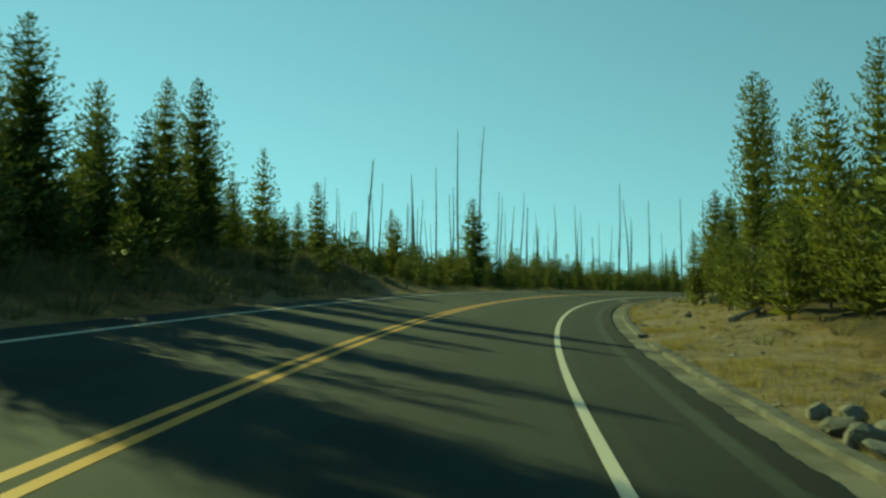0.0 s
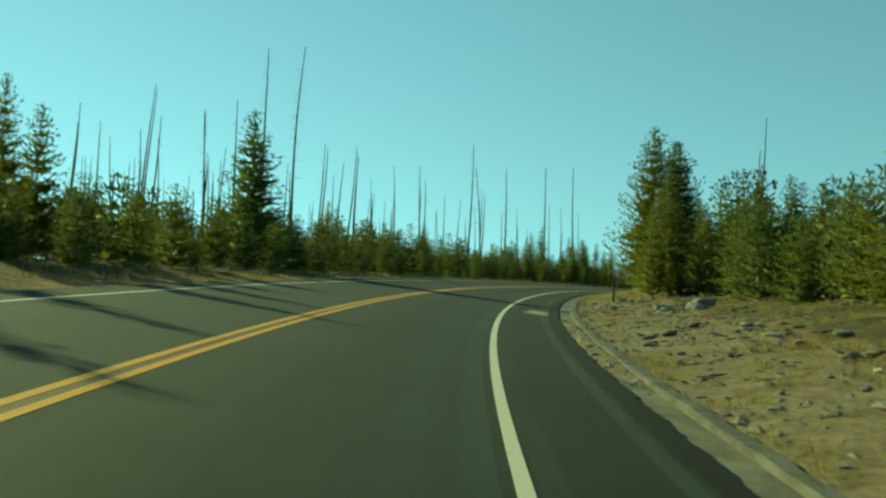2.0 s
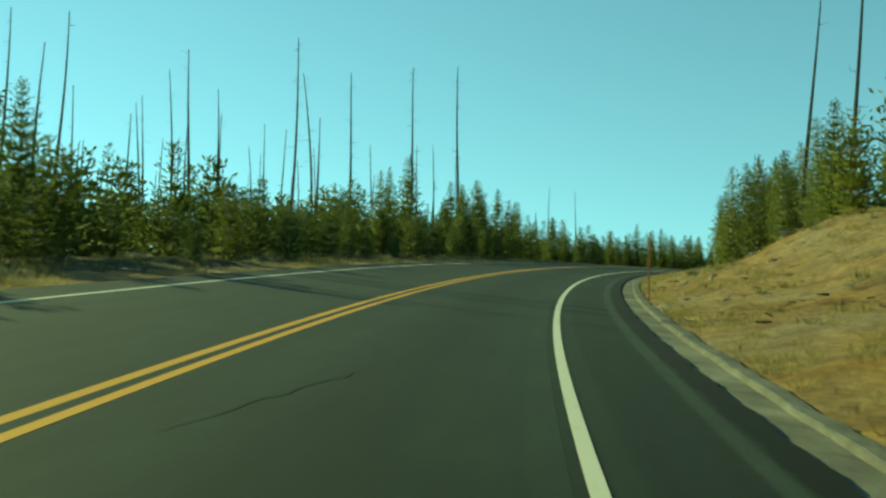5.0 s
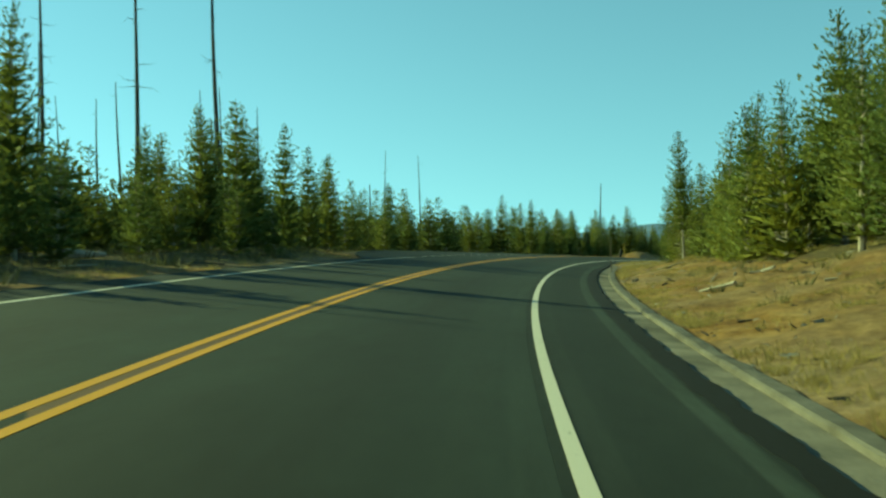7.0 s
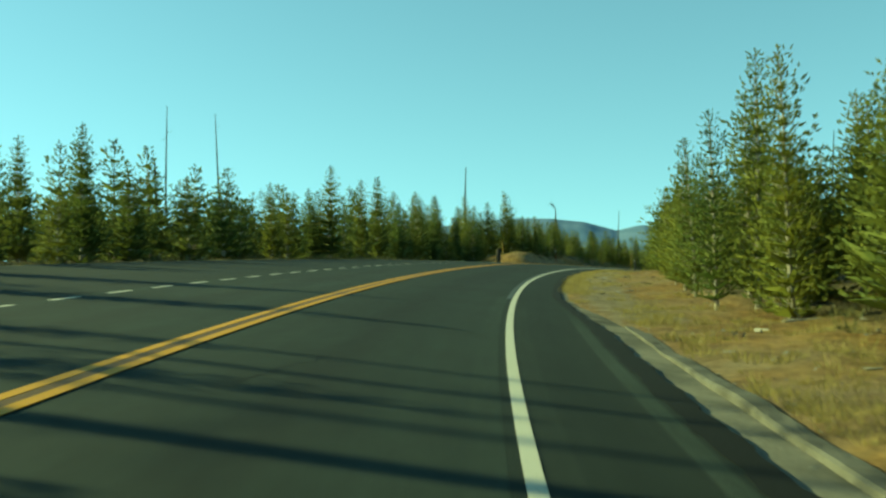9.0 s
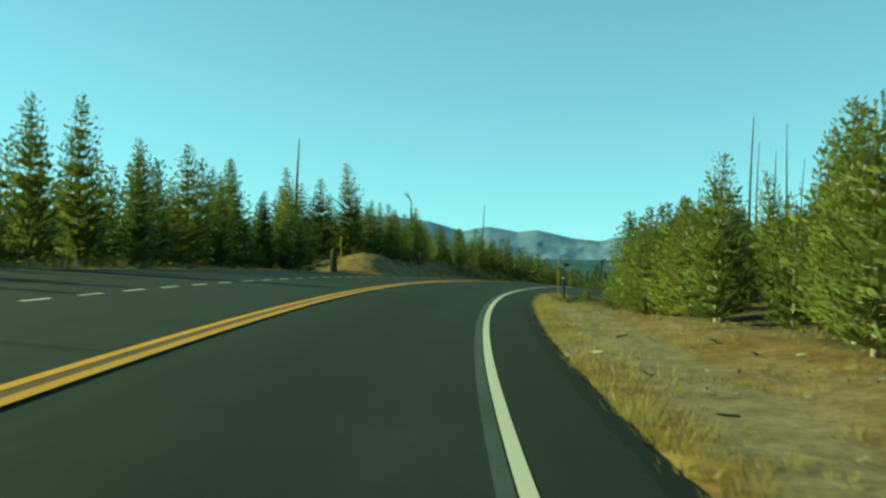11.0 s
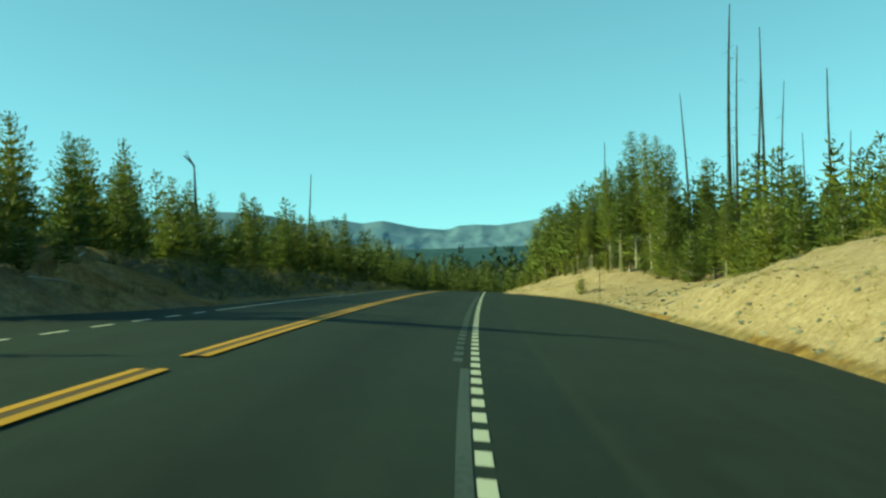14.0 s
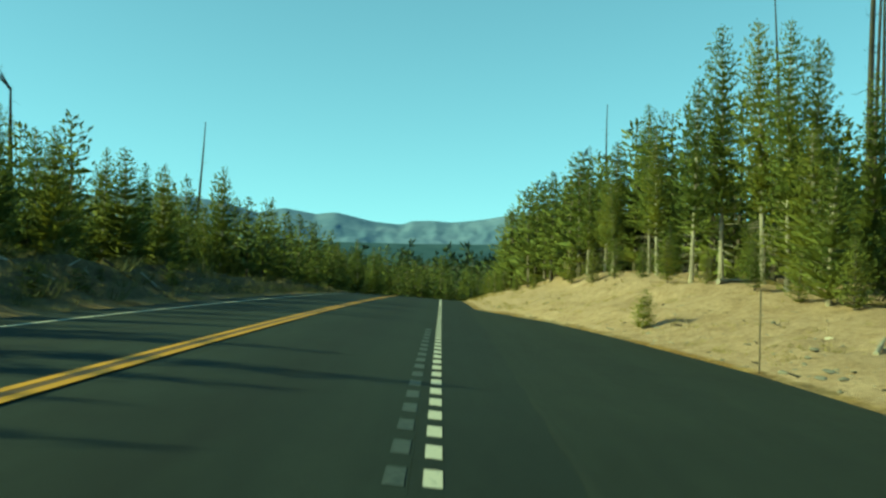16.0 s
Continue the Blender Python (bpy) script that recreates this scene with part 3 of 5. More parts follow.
def conifer_shape(seed, h, base, radius, limbs, tufts, size, leaders=1, rise=0.45, power=0.8, sticks=True, core=0.5, gap=0.0, plump=1.0):
    """Trunk and needles of a conifer h metres high: tapered trunk, limbs that sweep upwards, brush-like shoots along them, and the dense inner boughs."""
    rng = random.Random(seed)
    pts, rad = [], []
    lean_x, lean_y = rng.uniform(-0.02, 0.02), rng.uniform(-0.02, 0.02)
    thick = 0.0085 * h + 0.02

    def stem(z):
        u = z / h
        return Vector((lean_x * h * u * u + 0.03 * math.sin(5 * u + seed), lean_y * h * u * u + 0.03 * math.cos(4 * u + seed), z))

    rings = 8 if sticks else 4
    for k in range(rings):
        z = h * k / (rings - 1) * 0.97
        pts.append(stem(z) + (Vector((0, 0, -0.15)) if k == 0 else Vector()))
        rad.append(thick * (1.25 if k == 0 else 1) * (1 - 0.93 * k / (rings - 1)))
    tv, tf = tube(pts, rad, 7 if sticks else 4)
    for _ in range(int(14 * base * h) if sticks else 0):
        z = rng.uniform(0.06, max(0.12, base)) * h
        a = rng.uniform(0, 6.28)
        ln = rng.uniform(0.2, 0.9)
        p = stem(z)
        q = p + Vector((math.cos(a) * ln, math.sin(a) * ln, rng.uniform(-0.25, 0.1)))
        limb(tv, tf, p, q, 0.013, 0.006)
        limb(tv, tf, q, q + Vector((math.cos(a + 0.6) * 0.3, math.sin(a + 0.6) * 0.3, rng.uniform(-0.1, 0.1))), 0.006, 0.002)
    cv, cf = [], []

    def shoot(p, way, scale):
        # one brush of needles: thin blades crossing along the twig, with loose needles standing off it
        axis = (way + Vector((rng.gauss(0, 0.3), rng.gauss(0, 0.3), rng.gauss(0.35, 0.25)))).normalized()
        ln = size * scale * rng.uniform(1.0, 1.55)
        u = axis.orthogonal().normalized()
        v = axis.cross(u)
        turn = rng.uniform(0, 3.14)
        for i in range(2):
            a = turn + 1.571 * i
            d = (math.cos(a) * u + math.sin(a) * v) * ln * rng.uniform(0.13, 0.2) * plump
            m0, m1 = rng.uniform(0.3, 0.7) * ln, rng.uniform(0.3, 0.7) * ln
            b = len(cv)
            cv.extend([tuple(p - axis * ln * 0.1), tuple(p + axis * m0 + d), tuple(p + axis * ln * rng.uniform(0.85, 1.1)), tuple(p + axis * m1 - d)])
            cf.append((b, b + 1, b + 2, b + 3))
        for _ in range(5 if sticks else 0):
            d = (axis * rng.uniform(0.5, 1.6) + u * rng.gauss(0, 1) + v * rng.gauss(0, 1)).normalized()
            o = p + axis * ln * rng.uniform(0.1, 0.85)
            e = d.cross(axis)
            e = e.normalized() * ln * 0.05 if e.length > 1e-3 else u * ln * 0.05
            b = len(cv)
            cv.extend([tuple(o + e), tuple(o - e), tuple(o + d * ln * rng.uniform(0.25, 0.42))])
            cf.append((b, b + 1, b + 2))

    def envelope(u):
        return ((1 - u) ** power + 0.035) * (0.74 + 0.26 * min(1, u / 0.14))

    if core:
        # the inner boughs: spiky whorls, close to the stem
        n, tiers = (18, max(8, int(2.4 * h))) if sticks else (9, max(5, int(1.1 * h)))
        for k in range(tiers):
            u = (k + rng.uniform(0, 0.5)) / tiers * 0.95
            c = stem((base + (0.97 - base) * u) * h)
            rr = radius * core * envelope(u)
            phase = rng.uniform(0, 6.28)
            b = len(cv)
            cv.append((c.x, c.y, c.z - 0.1 * rr))
            for i in range(n):
                a = phase + 2 * math.pi * i / n
                r = rr * (rng.uniform(0.9, 1.35) if i % 2 else rng.uniform(0.35, 0.6))
                cv.append((c.x + r * math.cos(a), c.y + r * math.sin(a), c.z + r * rng.uniform(0.1, 0.9)))
            cf.extend((b, b + 1 + i, b + 1 + (i + 1) % n) for i in range(n))

    tips = [(Vector(), 1.0)]
    for k in range(1, leaders):
        a = rng.uniform(0, 6.28)
        tips.append((Vector((math.cos(a), math.sin(a), 0)) * radius * 0.34, rng.uniform(0.84, 0.95)))
    az = rng.uniform(0, 6.28)
    for k in range(limbs):
        u = ((k + rng.uniform(0, 1)) / limbs) ** 0.95
        if rng.random() < gap * (1 - u):
            continue
        z = (base + (0.96 - base) * u) * h
        az += 2.39996 + rng.uniform(-0.6, 0.6)
        shift, cut = tips[k % len(tips)] if u > 0.55 else tips[0]
        ln = radius * envelope(u) * rng.choice((0.72, 0.85, 0.95, 1.0, 1.08, 1.2)) * rng.uniform(0.9, 1.08)
        p0 = stem(z * (cut if u > 0.7 else 1)) + shift * max(0, u - 0.5) * 2
        out = Vector((math.cos(az), math.sin(az), 0))
        steep = rise * rng.uniform(0.6, 1.3) + 0.75 * u * u
        last = p0
        n = max(2, int(round(tufts * (0.35 + 0.65 * ln / radius))))
        for i in range(1, n + 1):
            v = i / n
            p = p0 + out * ln * v * (1 - 0.1 * v) + Vector((0, 0, ln * (steep * 0.45 * v + steep * 0.55 * v * v - (0.12 if rise < 0.3 else 0) * v)))
            p += Vector((rng.gauss(0, 0.04), rng.gauss(0, 0.04), rng.gauss(0, 0.04)))
            way = (p - last).normalized()
            if sticks and i == max(1, n // 2):
                limb(tv, tf, p0, p, 0.018, 0.007)
            if v > 0.25 or core == 0:
                shoot(p, way, 0.8 + 0.3 * (1 - u))
                if ln > 0.5 and v > 0.3 and (sticks or rng.random() < 0.4):
                    for sgn in (-1, 1):
                        side = out.cross(Vector((0, 0, 1))) * sgn * ln * 0.24 * rng.uniform(0.4, 1.2)
                        shoot(p + side * 0.8 - out * ln * 0.06, (way + side.normalized() * 0.9).normalized(), 0.85)
            last = p
    for shift, cut in tips:
        for i in range(7 if sticks else 3):
            shoot(stem(h * cut * (0.86 + 0.02 * i * (1 if sticks else 2))) + shift, Vector((rng.gauss(0, 0.5), rng.gauss(0, 0.5), 1.6)), 0.75 - 0.04 * i)
    return tv, tf, cv, cf


def soft_normals(me, h):
    """Needle brushes shade as parts of a rounded mass: their normals lean outwards from the stem and upwards."""
    n = len(me.vertices)
    co, own = np.empty(3 * n), np.empty(3 * n)
    me.vertices.foreach_get("co", co)
    me.vertex_normals.foreach_get("vector", own)
    co, own = co.reshape(-1, 3), own.reshape(-1, 3)
    out = co * (1, 1, 0)
    out /= np.linalg.norm(out, axis=1)[:, None] + 0.15
    nor = out * 0.6 + (0, 0, 0.3) + own * 0.75
    nor /= np.linalg.norm(nor, axis=1)[:, None] + 1e-6
    me.polygons.foreach_set("use_smooth", [True] * len(me.polygons))
    me.normals_split_custom_set_from_vertices([tuple(v) for v in nor])
    return me


def conifer(name, label, group, seed, needles, bark, **spec):
    tv, tf, cv, cf = conifer_shape(seed, **spec)
    top = thing(name, label, "tree", group)
    part("trunk", mesh("trunk", tv, tf, bark), top)
    part("crown", soft_normals(mesh("crown", cv, cf, needles), spec["h"]), top)
    return top


PINE = "green lodgepole pine with dense upswept branches beside the road"
LODGEPOLE = "green lodgepole pine with a pale trunk showing between branches"
YOUNG = "bushy young green pine at the edge of the woods"
TALL = "tall lodgepole pine with a bare pale trunk and high crown"
BUSHY = "bushy green pine branching down to the dry grass"
LARGE = "large full-crowned green pine close beside the road"
SPRUCE = "dark narrow spruce with short dense branches"
WOODS = "pines along the road"


def flock(name, label, seeds, **spec):
    return [(conifer(name, label, WOODS, s, **spec), spec["h"]) for s in seeds]


SPECS = {
    "P": dict(h=7.0, base=0.04, radius=1.75, power=0.92, limbs=128, tufts=6, size=0.155, leaders=1, core=0.66),
    "R": dict(h=7.0, base=0.035, radius=1.5, power=0.75, limbs=125, tufts=7, size=0.145, core=0.42, gap=0.12),
    "Y": dict(h=4.0, base=0.02, radius=1.2, limbs=92, tufts=6, size=0.14, core=0.66, leaders=2, power=0.68),
    "T": dict(h=11.0, base=0.26, radius=1.6, limbs=150, tufts=7, size=0.165, power=0.66, core=0.45, gap=0.28),
    "B": dict(h=4.5, base=0.02, radius=1.4, power=0.9, limbs=105, tufts=8, size=0.125, rise=0.6, core=0.4, gap=0.2, plump=1.2),
    "G": dict(h=9.5, base=0.03, radius=2.25, power=0.9, limbs=210, tufts=9, size=0.16, core=0.66, plump=0.95),
    "S": dict(h=9.0, base=0.03, radius=1.75, limbs=165, tufts=6, size=0.165, rise=0.2, power=0.88, core=0.74),
}
KINDS = {
    "P": flock("pine_tree", PINE, (1, 2, 3, 4, 5, 6), needles=M_NEEDLE, bark=M_PALE_BARK, **SPECS["P"]),
    "R": flock("lodgepole_pine", LODGEPOLE, (41, 42, 43, 44, 45), needles=M_NEEDLE, bark=M_PALE_BARK, **SPECS["R"]),
    "Y": flock("young_pine", YOUNG, (11, 12, 13, 14), needles=M_NEEDLE, bark=M_PALE_BARK, **SPECS["Y"]),
    "T": flock("tall_pine", TALL, (21, 22, 23, 24), needles=M_NEEDLE, bark=M_PALE_BARK, **SPECS["T"]),
    "B": flock("bushy_pine", BUSHY, (61, 62, 63, 64), needles=M_NEEDLE, bark=M_BARK, **SPECS["B"]),
    "G": flock("large_pine", LARGE, (71, 72, 73), needles=M_NEEDLE, bark=M_PALE_BARK, **SPECS["G"]),
    "S": flock("spruce_tree", SPRUCE, (31, 32, 33), needles=M_SPRUCE, bark=M_BARK, **SPECS["S"]),
}
USED, STANDING = set(), []
pick = random.Random(7)


def plant(kind, s, off, h, wide=1.0):
    """Sets a tree of that kind and height on the ground beside the road."""
    x, y, _ = (float(v) for v in along(s, off))
    z = float(ground_at(x, y)[0]) - 0.04
    ob, h0 = pick.choice(KINDS[kind])
    k = h / h0
    m = pose(x, y, z, pick.uniform(-2, 2), pick.uniform(-2, 2), pick.uniform(0, 360)) @ Matrix.Diagonal((k * wide, k * wide, k, 1))
    STANDING.append((x, y))
    if ob.name in USED:
        copy_thing(ob, m @ Matrix.Diagonal((1 / ob.scale[0], 1 / ob.scale[1], 1 / ob.scale[2], 1)))
    else:
        USED.add(ob.name)
        ob.matrix_basis = m


# trees that stand out, and some added to throw shadows on the road: kind, metres along, metres across, height of the
# top over the road's middle
MARKED = """
G 23.6 -10 8.2 1.35|P 28.5 -11 7.6 1.3|G 34.3 -9.9 8.9 1.25|P 24.7 -10.8 6.1|P 31.5 -11 5.6|P 37.3 -11 7.3|P 40.3 -11 6.0|G 18.0 -9.8 9.6 0.95|G 19.2 -10.6 10 0.95|G 18.4 -11.6 10.4 0.95|P 24 -10.5 7.0 1.0|P 48.5 -11 5.3|P 44 -10 4.6|P 56.8 -16.6 9.6|P 58.8 -14 7.6|P 64 -10.4 5.6 1.2|S 82 -9.9 8.7 1.65|Y 105.9 -34 6.9|P 104.8 -13.7 6.1
S 161.3 -13.2 7.4|P 177.3 -9.7 6.9|P 184.2 -16.4 8.4|P 208.2 -14.4 6.4|P 192.8 -13.2 6.9|P 206.6 -16.1 5.7|P 284.8 -12.6 9.4 1.15|P 284.4 -14.9 8.2 1.1|P 284.1 -17.4 9.0 1.0|S 288.6 -10.1 5.4 1.3|P 291.6 -27.4 10|P 297 -22.8 8.8
P 293.5 -17 7.8 1.3|P 275 -14 6.5|P 271 -14.5 5.5 1.2|P 321.1 -18.1 8.1|P 326.3 -11.3 6.9|P 362.2 -10.6 8.2|P 328.3 -9.4 5.9|P 342.6 -11.3 6.6|P 242 -12.9 6.7|P 181 -9.8 6.2|P 156.5 -10 7.6|P 151 -10 6.0|P 171.5 -9.6 7.2 1.4|P 173.5 -10 6.6 1.3|P 169.6 -10 6.2 1.4|P 166.4 -10.6 5.2 1.4|P 175.4 -10.4 6.4|P 299.1 -11 6.3|P 293.1 -11 6.3|P 289.6 -12.6 6.4|P 288.1 -11.1 6.5 1.0|P 287.0 -11.4 6.6 1.0|P 291.4 -10.6 5.9|P 304.7 -11.4 6.3 1.0|P 308.5 -10.4 5.9 1.3|P 313 -11 6.2 1.3|P 317.5 -9.8 4.8 1.3|Y 368 10 1.8 1.4|Y 374 9.2 2 1.4|Y 380 8.6 2.2 1.4|Y 386 8.2 2.4 1.4|Y 392 8 2.4 1.4|P 418 -9 8 1.2|P 424 -8.6 7.6 1.2|P 412 -9.6 7 1.2|B 275.2 -12.6 4.1 1.25|B 272 -12.6 3.6 1.3|B 277.3 -14 4.4 1.1
G 31.3 -9.9 8.2 1.0|P 27.2 -9.9 6.9 1.0|P 61.2 -9.8 5.9 1.0|P 168.8 -10.1 6.6|P 116.9 -10 5.4 1.0|P 236 -13 7.2|P 245.4 -12.9 7.3|P 163.8 -9.9 5.2|Y 285.6 -9.4 3.2 1.4|Y 287.2 -8.6 3.0 1.4|Y 288.8 -7.8 2.7 1.4|Y 284.9 -10.8 3.4 1.3|Y 290.6 -7.6 2.6 1.4|P 302.2 -21.6 8.5 1.2|P 300 -24.3 9.2 1.2|P 296 -14 7.0 1.2|P 268 -15.5 7.6 1.2|P 263 -15 7.0 1.2|P 258.5 -14 7.2 1.2|P 254 -14.5 6.8 1.2|Y 28 9.8 3.0 1.2|Y 31 9.2 2.4 1.2|Y 35 9.2 2.8 1.2|Y 26 11.2 3.4 1.2|Y 40 9.8 2.8 1.2|Y 23 11.4 3.0 1.2|Y 33 10.8 3.6 1.2|Y 42.5 10.8 3.2 1.2|T 32.6 9.6 8.2|T 55.8 13.2 12.3|P 34 12.5 8.0 1.2|T 37 14.5 10.2|P 39.5 12.4 7.6 1.2|Y 36 10.4 3.6 1.3|Y 38.5 11 3.9 1.3|Y 48 11.6 3.6 1.3|Y 52 12.4 3.8 1.3|G 92.3 9.4 9.6 1.3|G 91.3 11 8.6 1.3|G 94.6 10.6 9.0 1.3|P 89.3 10.3 6.4 1.3|P 111.6 16.9 8.9|P 118.4 19.6 9.6|R 147.6 10.2 5.6|R 154.7 11.4 6.4|T 160 15 8.2
R 174.3 12.5 7.3|R 182.3 12.4 8.1|R 180.6 12.2 7.1|T 180.8 9.0 6.2|R 195.3 9.3 5.6|R 199 9.8 5.0|R 201.5 8.7 4.2|P 205 8.8 3.7|P 210 9 3.3|P 216 9.2 3.2|P 272 -13 5.0 1.3|P 188 -11.2 6.5|P 200 -14 5.2|R 195.7 8.4 4.2|R 191.3 9.1 4.9|B 257.7 9.2 3.65 1.15|B 252.9 8.8 3.0 1.1|B 253.6 9.6 3.6 1.0|B 253 10.3 3.7 1.05|B 255.4 9.4 2.9 1.2|B 256.4 8.2 0.6 1.3|B 254.2 7.8 0.1 1.4|B 258.8 10.2 3.2 1.1|B 251.2 8.6 1.6 1.2|Y 256.7 6.9 -0.2 1.5
Y 266.7 13 4.4|Y 258.5 9.6 3.4|Y 261.5 10.6 3.2|P 264 11.5 3.6|Y 263 9.9 1.6|Y 275.8 11.6 2.9 1.4|Y 272.6 12.0 2.3 1.4|Y 270.5 12.0 1.8 1.3|Y 260 8.6 0.9|P 268.5 14 4.6|B 250 9.8 3.4 1.1|B 247.5 8.9 2.8 1.1|B 248.4 10.4 3.6 1.1|P 309.8 23.2 7.7|T 335.9 17.4 10.4|T 342.1 15.6 12.5|S 337.9 20.4 9.7|P 327.1 23.2 7.6|T 342.2 14.3 10.2|T 338.5 16.2 11.8|T 336.5 16.4 11.2|T 353.6 14.9 11.2|Y 332.2 10.2 0.9|B 326 17 2.2 1.3|B 329.5 16 2.6 1.3|B 333 15.6 2.4 1.3|B 336.5 15.2 3.0 1.3|B 339.2 14.2 2.6 1.3|B 342.8 13.4 3.2 1.3|B 346 13 3.0 1.3|B 349 12.2 3.4 1.3|B 352.4 11.6 3.0 1.3|B 356 11 3.4 1.3|B 340.6 16.4 3.8 1.3|B 347.6 14.6 4.2 1.3|B 331.4 18 3.6 1.3|P 44.5 8.8 3.2|P 86.5 9.4 4.8
""".replace("\n", "|")
for item in MARKED.split("|"):
    if item.strip():
        k, a, b, top, *w = item.split()
        a, b, top = float(a), float(b), float(top)
        x, y, _ = along(a, b)
        h = top - (float(ground_at(x, y)[0]) - float(np.interp(a, S, PZ)))
        plant(k, a, b, max(h, 0.8), float(w[0]) if w else 1.0 if h > 2 else 1.3)

FRONT_L = knots("-60:8.2 0:8.0 30:8.2 37:11.5 58:11.5 64:9.0 75:9 90:8.8 130:8.8 165:10 176:11 196:13.2 230:13 250:12 285:12.5 300:10.2 380:9 520:8.5")
HIGH_L = knots("-60:7.5 0:7.5 26:6.5 40:3.6 58:3.6 85:4 100:4.4 150:5.2 170:5.8 180:5.2 200:5.4 240:6.6 265:7.4 285:6.6 305:6.4 340:6.6 380:8.0 400:8 430:8.8 520:9")
FRONT_R = knots("-60:11 0:11 30:10.5 45:11 58:14 78:12.5 90:10.5 110:12 125:14.5 140:13.5 150:11 165:10 180:9.6 205:9.2 225:9 250:9 260:11 270:14.5 285:20 305:20 318:17 330:15 345:13.5 380:10 520:8.5")
HIGH_R = knots("-60:6 0:6.5 30:7 55:6.5 75:5.5 92:6.5 110:7.2 150:6.8 180:6.8 200:6.4 225:5.9 255:4.8 275:4.8 300:6 325:7.5 345:9.5 380:10.5 430:11 520:11")
fill = random.Random(21)


def in_clearing(x, y):
    """Gaps in the woods through which the sun reaches the first stretch of road and the grassy mound at the lay-by's end."""
    for s0, off0, deep, half in ((281.5, -8.5, 18, 4.0), (4.4, -1.6, 24, 3.0), (11.0, -1.75, 20, 1.2)):
        ox, oy, _ = (float(v) for v in along(s0, off0))
        dx, dy = x - ox, y - oy
        ahead = dx * math.sin(SUN_AZ) + dy * math.cos(SUN_AZ)
        across = dx * math.cos(SUN_AZ) - dy * math.sin(SUN_AZ)
        if 0 < ahead < deep and abs(across) < half:
            return True
    return False


DEEP = []
for side, front in ((-1, FRONT_L), (1, FRONT_R)):
    s = -40.0
    while s < 480:
        s += fill.uniform(1.2, 2.6)
        for k in range(2 if side < 0 and 284 < s < 346 else 0):
            low = -(float(EDGE_L(s)) + fill.uniform(1.6, 5.0))
            DEEP.append((*(float(v) for v in along(s + fill.uniform(-1, 1), low)[:2]), fill.uniform(0.3, 1.0), "Y", fill.uniform(1.2, 2.0), 0))
        for k in range(3 if side < 0 and s < 58 else 0):
            low = -(float(EDGE_L(s)) + fill.uniform(2.0, 7.0))
            DEEP.append((*(float(v) for v in along(s + fill.uniform(-1, 1), low)[:2]), fill.uniform(0.5, 2.0), "Y", fill.uniform(1.2, 1.9), 0))
        if side < 0 and 57 < s < 170 and fill.random() < 0.75:
            plant("Y", s, -fill.uniform(7.0, 8.6), fill.uniform(1.4, 3.0), fill.uniform(1.0, 1.3))
        if side > 0 and (258 < s < 320 or 118 < s < 146 or 40 < s < 86 or 150 < s < 258 and fill.random() < 0.8):
            continue
        off = side * (float(front(s)) + fill.uniform(0.4, 5.5) + (2.5 if side > 0 and s < 372 and s > 300 else 0))
        DEEP.append((*(float(v) for v in along(s, off)[:2]), fill.uniform(1.2, 3.2), "Y", fill.uniform(1.0, 1.5), 0))
        off += side * fill.uniform(5, 14)
        DEEP.append((*(float(v) for v in along(s, off)[:2]), fill.uniform(2.0, 3.8), "Y", fill.uniform(1.3, 1.9), 4))
        off += side * fill.uniform(7, 14)
        DEEP.append((*(float(v) for v in along(s, off)[:2]), fill.uniform(2.4, 4.4), "Y", fill.uniform(1.3, 1.9), 4))
for side, front, high in ((-1, FRONT_L, HIGH_L), (1, FRONT_R, HIGH_R)):
    for row, (back, gap) in enumerate(((0.6, 3.0), (2.8, 2.8), (6.0, 3.4), (10.5, 4.2), (16, 4.6), (23, 5.2), (32, 6.0), (44, 7.0), (60, 8.0))):
        s = -50.0
        while s < 515:
            s += gap * fill.uniform(0.65, 1.4) * (0.62 if side > 0 and (s > 318 and row < 3 or 150 < s < 262 and row < 2) else 1.0)
            off = side * (float(front(s)) + back + fill.uniform(-0.9, 1.6) * (1 + 0.2 * row))
            h = float(high(s)) * fill.uniform(0.55, 1.05) * (0.8 if row == 0 else 1.0)
            x, y, _ = (float(v) for v in along(s, off))
            if side < 0 and in_clearing(x, y):
                continue
            if any((x - a) ** 2 + (y - b) ** 2 < 1.3 ** 2 for a, b in STANDING):
                continue
            if h < 4.4:
                kind = "Y"
            elif side > 0 and s > 322:
                kind = fill.choice("TTPP")
            elif side > 0 and 24 < s < 48 and row < 3:
                kind = fill.choice("PPTP")
            else:
                kind = fill.choice("PPPPPS" if side < 0 else "PPPPPPT" if s < 138 or row else "RRRRP")
            wide = fill.uniform(0.85, 1.25) * (1.2 if side < 0 else 1.3 if s > 318 else 1.15)
            if (row == 0 and -4 < s < 362) or (row == 1 and (side > 0 and 140 < s < 275 or side < 0 and 255 < s < 325)):
                plant(kind, s, off, h, wide)
            else:
                DEEP.append((x, y, h, kind, wide, row))


